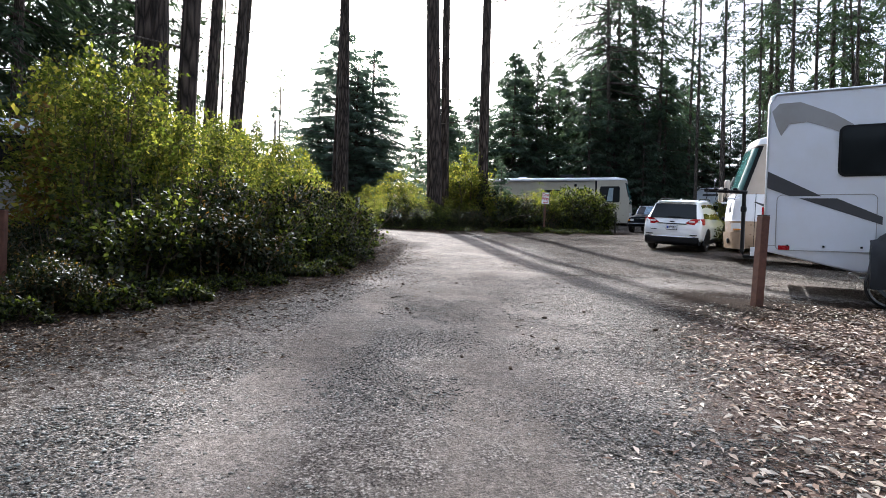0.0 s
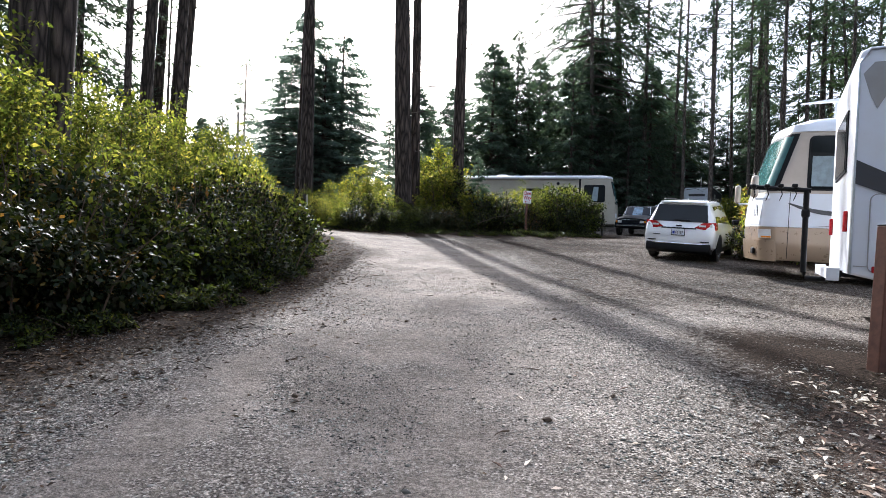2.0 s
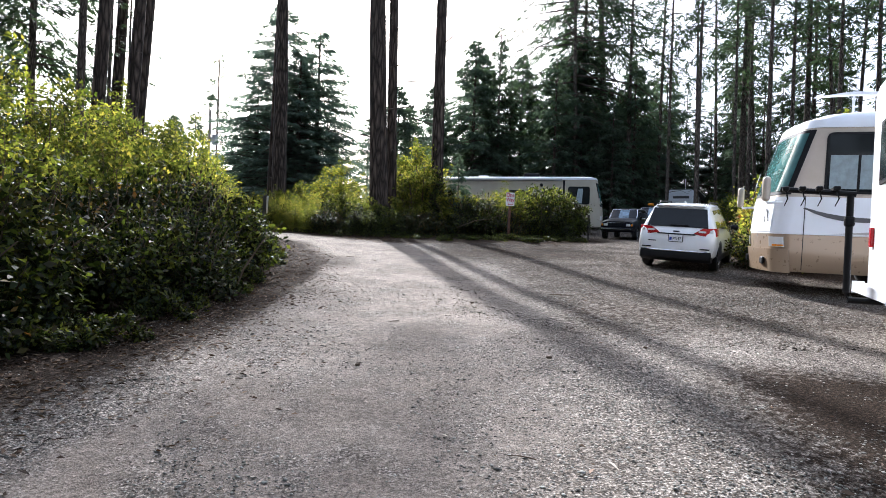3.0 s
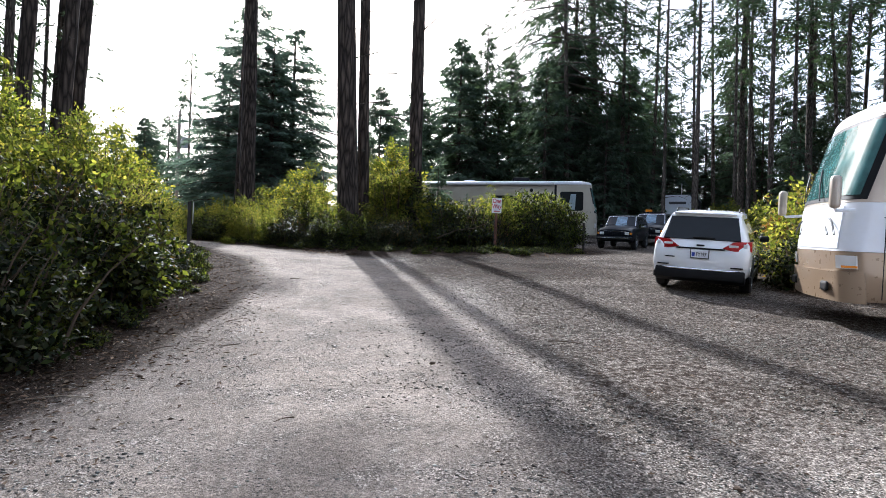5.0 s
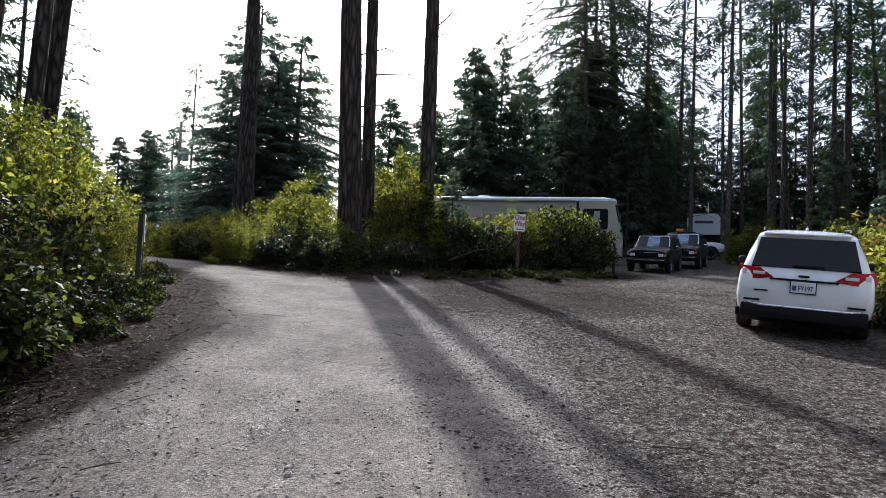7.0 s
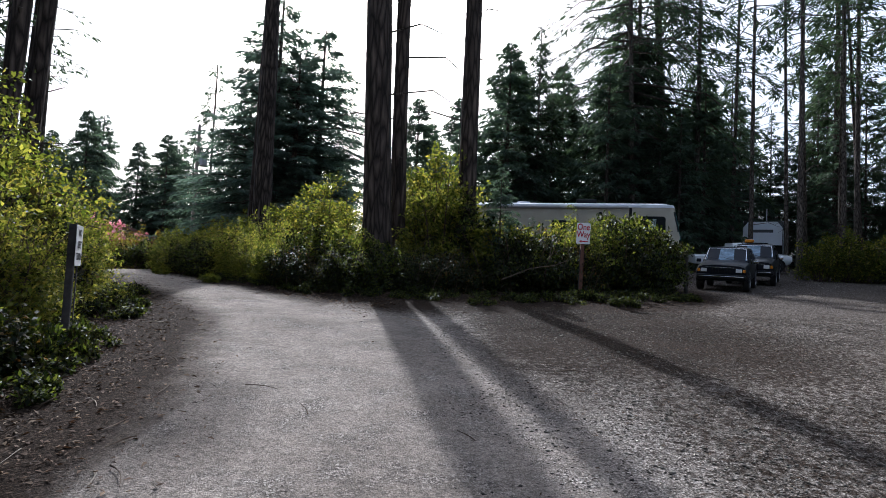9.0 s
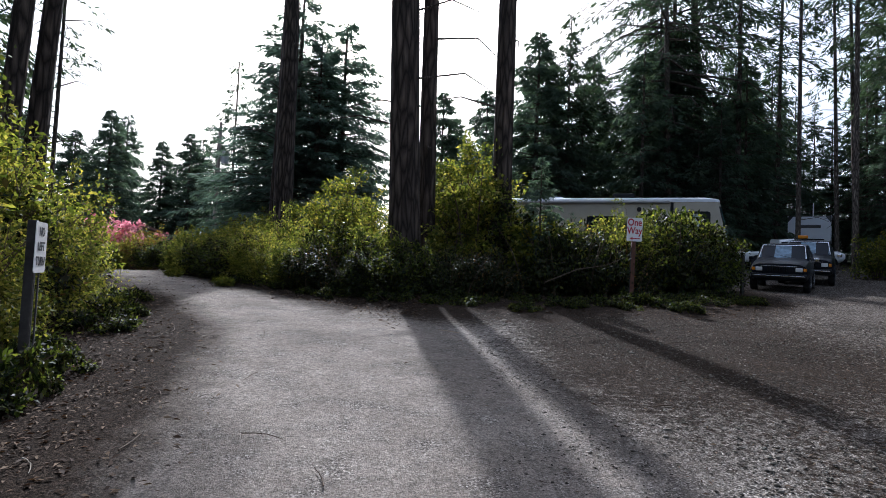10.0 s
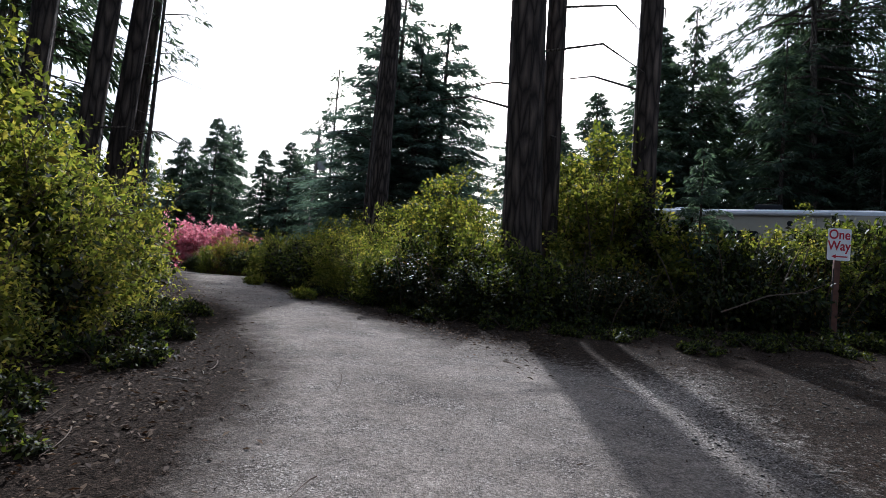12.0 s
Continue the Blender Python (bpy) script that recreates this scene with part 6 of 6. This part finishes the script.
def arrow_bm(L, h):
    bm = bmesh.new()
    pts = [(-L / 2, 0), (-L / 2 + h, h / 2), (-L / 2 + h, h * 0.16), (L / 2, h * 0.16), (L / 2, -h * 0.16), (-L / 2 + h, -h * 0.16), (-L / 2 + h, -h / 2)]
    a = [bm.verts.new((x, 0, z)) for x, z in pts]
    bm.faces.new(a)
    ext = bmesh.ops.extrude_face_region(bm, geom=bm.faces[:])
    bmesh.ops.translate(bm, vec=(0, -0.002, 0), verts=[v for v in ext["geom"] if isinstance(v, bmesh.types.BMVert)])
    return bm


def sign_panel(parent, w, h, z, mat=None):
    """An upright panel with rounded corners, facing -y; returns it."""
    return part("sign_panel", extrude_y(rounded(w, h, 0.025, 0, z), -0.068, -0.062), mat or M_SIGN, parent, "white metal panel with lettering")


def build_one_way():
    e = thing("one_way_sign", "white one-way sign with red letters on a red-brown post", "sign", pose(4.52, 27.55, gz(4.52, 27.55), 0, 1.0, -6))
    part("post", box(0.09, 0.09, 1.9, 0, 0, -0.05, 0.006, 1), M_POST, e, "red-brown timber post")
    part("stake", box(0.02, 0.015, 1.25, -0.055, -0.05, 0.0, 0.003, 1), M_OLDWOOD, e, "thin weathered stake")
    p = sign_panel(e, 0.34, 0.54, 1.66)
    lettering(p, "One", 0.225, M_SIGNRED, pose(0, -0.071, 1.82, 90, 0, 0), 0.78)
    lettering(p, "Way", 0.225, M_SIGNRED, pose(0, -0.071, 1.63, 90, 0, 0), 0.78)
    part("arrow", arrow_bm(0.24, 0.07), M_SIGNRED, p, "red arrow").location = (0.01, -0.069, 1.455)


def build_no_left_turn():
    e = thing("no_left_turn_sign", "white no-left-turn sign on a dark post in the hedge", "sign", pose(-3.11, 18.98, gz(-3.11, 18.98), 0, 0, 111))
    part("post", box(0.07, 0.07, 1.42, 0, 0, -0.05, 0.006, 1), M_OLDWOOD, e, "dark weathered timber post")
    part("stake", box(0.022, 0.012, 0.95, 0.06, -0.05, 0.0, 0.003, 1), M_OLDWOOD, e, "thin weathered stake")
    p = sign_panel(e, 0.30, 0.43, 1.14)
    for i, word in enumerate(("NO", "LEFT", "TURN")):
        lettering(p, word, 0.105, M_SIGNBLACK, pose(0, -0.071, 1.27 - 0.125 * i, 90, 0, 0), 0.85)


build_one_way()
build_no_left_turn()


def build_pole():
    x, y = -17.8, 57.2
    e = thing("utility_pole", "weathered timber utility pole with a grey transformer can", "pole", pose(x, y, gz(x, y), 0, 0, 0))
    part("pole", rod([(0, 0, -0.2), (0, 0, 5), (0.02, 0, 11.3)], 0.17, 0.11, 10), M_POLE, e, smooth=60)
    bm = bmesh.new()
    bmesh.ops.create_cone(bm, cap_ends=True, segments=16, radius1=0.26, radius2=0.26, depth=0.9, matrix=Matrix.Translation((0.5, 0, 8.6)))
    c = part("transformer", bm, M_SIDING, e, "grey transformer can", smooth=40)
    part("bracket", box(0.3, 0.08, 0.5, 0.2, 0, 8.35), M_SIDING, c)
    ends = [((0, 0, 10.9), (-30, 26, 10.4)), ((0, 0, 10.9), (26, 34, 9.6)), ((0, 0, 8.0), (14, 3, 5.2))]
    for a, b in ends:
        pts = []
        for i in range(9):
            t = i / 8
            p = Vector(a).lerp(Vector(b), t)
            pts.append((p.x, p.y, p.z - 3.0 * t * (1 - t)))
        part("cable", rod(pts, 0.012, sides=4), M_BLACK, e, "thin black cable")


build_pole()


def build_hut(x, y, rz, w, d, h, roof, label, wall):
    e = thing("cabin", label, "building", pose(x, y, gz(x, y), 0, 0, rz))
    part("wall", box(w, d, h, 0, 0, -0.3), wall, e)
    bm = extrude_y([(-w / 2 - 0.4, h - 0.45), (0, h + 0.9), (w / 2 + 0.4, h - 0.45), (w / 2 + 0.4, h - 0.6), (0, h + 0.75), (-w / 2 - 0.4, h - 0.6)], -d / 2 - 0.4, d / 2 + 0.4)
    part("roof", bm, roof, e, "pitched roof")
    f = part("window", box(0.9, 0.04, 0.8, -w / 4, -d / 2 - 0.02, h * 0.35, 0.01), M_WHITE, e)
    part("pane", box(0.78, 0.02, 0.68, -w / 4, -d / 2 - 0.045, h * 0.35 + 0.06), M_GLASS, f)
    part("door", box(0.9, 0.05, 1.9, w / 4, -d / 2 - 0.02, 0), M_POST, e)


build_hut(-21.5, 54.0, 25, 7, 5, 2.1, M_ROOF, "low cabin with a brown roof behind the blossom", M_SIDING)
build_hut(-20.8, 63.0, -10, 3.2, 3, 2.3, M_ROOFBLUE, "small cabin with a blue-grey roof", M_SIDING)


def build_canopy(x, y, s, label):
    e = thing("canopy_tent", label, "tent", pose(x, y, gz(x, y), 0, 0, 30))
    bm = bmesh.new()
    base = [bm.verts.new((s * px, s * py, 2.1)) for px, py in ((-1.5, -1.5), (1.5, -1.5), (1.5, 1.5), (-1.5, 1.5))]
    low = [bm.verts.new((s * px, s * py, 1.9)) for px, py in ((-1.5, -1.5), (1.5, -1.5), (1.5, 1.5), (-1.5, 1.5))]
    top = bm.verts.new((0, 0, 3.0))
    for i in range(4):
        bm.faces.new((base[i], base[(i + 1) % 4], top))
        bm.faces.new((low[i], low[(i + 1) % 4], base[(i + 1) % 4], base[i]))
    part("canopy", bm, M_TENT, e, "white peaked canvas")
    for px in (-1.45, 1.45):
        for py in (-1.45, 1.45):
            part("leg", rod([(s * px, s * py, 0), (s * px, s * py, 1.95)], 0.03), M_ALLOY, e)


build_canopy(-18.2, 62.0, 1.0, "white canopy tent at a far pitch")
build_canopy(-15.9, 61.0, 1.0, "white canopy tent at a far pitch")
build_canopy(-10.5, 60.0, 0.8, "white canopy tent at a far pitch")


# ---- gravel, chips and litter ----
def scatter_points(rng, n, box_, cond):
    x0, x1, y0, y1 = box_
    xs, ys = rng.uniform(x0, x1, n * 3), rng.uniform(y0, y1, n * 3)
    ok = cond(xs, ys, bed_distance(xs, ys), rng.random(n * 3))
    return xs[ok][:n], ys[ok][:n]


def surface(xs, ys):
    d = bed_distance(xs, ys)
    return ground_z(xs, ys) + np.clip(d, 0, 1.5) * 0.06


def flat_bits(name, seed, n, box_, cond, size, aspect, mat, label, category, lift=0.006, tip=0.35):
    rng = np.random.default_rng(seed)
    xs, ys = scatter_points(rng, n, box_, cond)
    m = len(xs)
    pos = np.stack([xs, ys, surface(xs, ys) + lift + rng.uniform(0, 0.012, m)], -1)
    a = rng.uniform(0, 2 * np.pi, m)
    axis = np.stack([np.cos(a), np.sin(a), rng.normal(size=m) * tip * 0.5], -1)
    up = np.stack([rng.normal(size=m) * tip, rng.normal(size=m) * tip, np.ones(m)], -1)
    ln = size * rng.uniform(0.45, 1.4, m)
    ob = new(name, leaf_mesh(name, kites(rng, pos, axis, up, ln, ln * aspect, 0.2), mat))
    return tagged(ob, label, category, kind="stuff")


def stones(name, seed, n, box_, cond, size, mat, label):
    """Loose stones as squashed eight-faced lumps."""
    rng = np.random.default_rng(seed)
    xs, ys = scatter_points(rng, n, box_, cond)
    m = len(xs)
    z = surface(xs, ys)
    s = size * rng.lognormal(0, 0.35, m)
    a = rng.uniform(0, 2 * np.pi, m)
    ca, sa = np.cos(a), np.sin(a)
    base = np.array([(1, 0, 0.1), (0, 0.8, 0.05), (-0.9, 0, 0.1), (0, -0.75, 0.05), (0.15, 0.1, 0.75), (0, 0, -0.5)])
    v = np.repeat(base[None], m, 0) * (1 + 0.25 * rng.normal(size=(m, 6, 1)))
    x = v[..., 0] * ca[:, None] - v[..., 1] * sa[:, None]
    y = v[..., 0] * sa[:, None] + v[..., 1] * ca[:, None]
    p = np.stack([xs[:, None] + x * s[:, None], ys[:, None] + y * s[:, None], z[:, None] + v[..., 2] * s[:, None] * 0.55 + 0.001], -1)
    tri = np.array([(0, 1, 4), (1, 2, 4), (2, 3, 4), (3, 0, 4), (1, 0, 5), (2, 1, 5), (3, 2, 5), (0, 3, 5)])
    f = (np.arange(m)[:, None, None] * 6 + tri[None]).reshape(-1, 3)
    return tagged(new(name, fast_mesh(name, p.reshape(-1, 3), f, mat, True)), label, "gravel", kind="stuff")


stones("gravel", 71, 80000, (-5, 5.5, 0.6, 8.5), lambda x, y, d, r: (d < 0.15) & (r < 1.02 - 0.9 * drive_track(x, y) - np.clip(0.9 + d * 0.3, 0, 0.75)), 0.0078, M_PEBBLE, "loose grey gravel on the drive")
stones("gravel", 72, 60000, (-4, 9, 8.5, 20), lambda x, y, d, r: (d < 0.15) & (r < np.clip(1.02 - 0.8 * drive_track(x, y) - np.clip((x - 0.6) * (y - 8) * 0.1, 0, 0.65) - np.clip((y - 14) / 6, 0, 1) - np.clip(0.8 + d * 0.5, 0, 0.7), 0.0, 1)), 0.0085, M_PEBBLE, "loose grey gravel on the drive")
stones("gravel", 73, 60000, (0.8, 10, 10, 25), lambda x, y, d, r: (d < 0.1) & (r < 1.1 - 0.9 * drive_track(x, y)), 0.0105, M_PEBBLE_SHADED, "loose brown gravel on the drive, darkened for tree shade")
flat_bits("wood_chips", 74, 24000, (0.7, 6.4, 0.2, 8.2), lambda x, y, d, r: r < np.clip((x - 0.8 - 0.42 * (y - 2)) * 0.75, 0.01, 1) * np.clip((7.6 - y) * 0.7, 0, 1), 0.062, 0.34, M_CHIP, "pale and reddish wood chips beside the drive", "mulch", 0.008)
flat_bits("leaf_litter", 75, 60000, (-7, 0, 3, 26), lambda x, y, d, r: (d > -2.6) & (r < np.exp(-np.clip(-d - 0.5, 0, 9) / 0.7) * (1.0 - drive_track(x, y))), 0.05, 0.4, M_LITTER, "brown fallen leaves and needles along the bed", "leaf litter")
flat_bits("leaf_litter", 76, 9000, (-7.5, 10, 24.5, 31), lambda x, y, d, r: (d > -1.4) & (r < np.exp(-np.clip(-d, 0, 9) / 0.35)), 0.055, 0.4, M_LITTER, "brown fallen leaves along the island bed", "leaf litter")
flat_bits("leaf_litter", 78, 9000, (0.5, 11, 10, 26), lambda x, y, d, r: (d < 0.1) & (r < 0.9 - 0.9 * drive_track(x, y)), 0.035, 0.35, M_LITTER, "brown bark and needle litter on the loose gravel", "leaf litter")
flat_bits("leaf_litter", 77, 900, (-5, 8, 1, 26), lambda x, y, d, r: (d < 0) & (r < 1.05 - drive_track(x, y)), 0.035, 0.4, M_LITTER, "scattered fallen leaves and bark on the drive", "leaf litter")


def twig(rng, x, y, L, r, mat=None):
    a = rng.uniform(0, 2 * math.pi)
    pts = []
    for i in range(5):
        t = i / 4
        px, py = x + math.cos(a) * L * t + 0.08 * L * math.sin(3 * t + a), y + math.sin(a) * L * t + 0.1 * L * math.sin(4 * t)
        pts.append((px, py, gz(px, py) + 0.01 + r))
    return tagged(part("twig", rod(pts, r, r * 0.4, 5), mat or M_STEM, None), "thin fallen twig lying on the gravel", "twig", "twigs")


tw = np.random.default_rng(3)
for x, y, L in ((-0.15, 7.7, 0.16), (0.9, 5.9, 0.14), (1.3, 7.2, 0.2), (2.6, 11.2, 0.35), (-1.2, 9.5, 0.3), (-1.7, 10.6, 0.35), (0.5, 10.9, 0.2), (2.9, 13.5, 0.5), (0.4, 15.6, 0.25), (-0.2, 17.4, 0.35), (-0.9, 18.1, 0.4), (1.1, 17.0, 0.3), (2.4, 19.2, 0.5), (-1.9, 21.6, 0.6), (-1.3, 19.6, 0.35), (3.3, 22.0, 0.7),
                (-2.6, 10.9, 0.5), (-3.2, 9.5, 0.5), (-2.9, 17.4, 0.6), (1.9, 15.3, 0.4), (-1.2, 16.8, 0.3), (4.3, 20.5, 0.6), (1.0, 12.2, 0.25), (-0.6, 12.9, 0.3)):
    twig(tw, x, y, L * 0.75, 0.004 + 0.003 * tw.random())
for x, y in ((-0.61, 22.9), (0.56, 22.1)):
    twig(tw, x, y, 0.32, 0.008, M_CHIP)


for _ in range(46):
    y = tw.uniform(9.5, 22)
    x = np.interp(y, [9.4, 12, 14.4, 17.8, 20.6, 22], [-2.1, -1.75, -1.75, -2.4, -3.3, -3.9]) + tw.uniform(-0.1, 1.1)
    twig(tw, float(x), float(y), float(tw.uniform(0.12, 0.42)), float(tw.uniform(0.003, 0.007)), M_BRANCH if tw.random() < 0.45 else None)


def pine_cone(x, y, rz):
    bm = bmesh.new()
    bmesh.ops.create_icosphere(bm, subdivisions=2, radius=0.016, matrix=Matrix.Diagonal((1.9, 0.85, 0.85, 1)))
    for i, v in enumerate(bm.verts):
        v.co *= 1 + 0.16 * ((i * 7) % 3 - 1)
    ob = part("fir_cone", bm, M_STEM, None)
    ob.matrix_world = pose(x, y, gz(x, y) + 0.014, 0, 5, rz)
    tagged(ob, "small dark brown fir cone on the gravel", "fir cone", "fir cones")


for i, (x, y) in enumerate(((1.15, 6.1), (1.02, 4.6), (0.2, 4.2), (-0.4, 6.4), (2.2, 5.6), (1.7, 6.6), (0.55, 3.9), (-1.6, 6.8), (1.9, 9.4), (0.2, 9.0), (3.0, 9.9), (-0.9, 11.8), (1.5, 12.4), (2.2, 16.1))):
    pine_cone(x, y, i * 47)

# broken branches caught in the hedges
for pts, r in (([(2.3, 25.9, 2.45), (3.0, 26.1, 2.75), (3.6, 26.4, 2.85), (4.1, 26.7, 3.05)], 0.013), ([(-3.1, 11.0, 1.5), (-2.95, 11.3, 1.75), (-2.9, 11.7, 1.82), (-2.95, 12.0, 1.75), (-2.85, 12.3, 1.8)], 0.010)):
    tagged(part("dead_branch", rod(pts, r, r * 0.4, 6), M_STEM, None), "bare brown dead branch caught in the hedge", "branch", "dead branches")
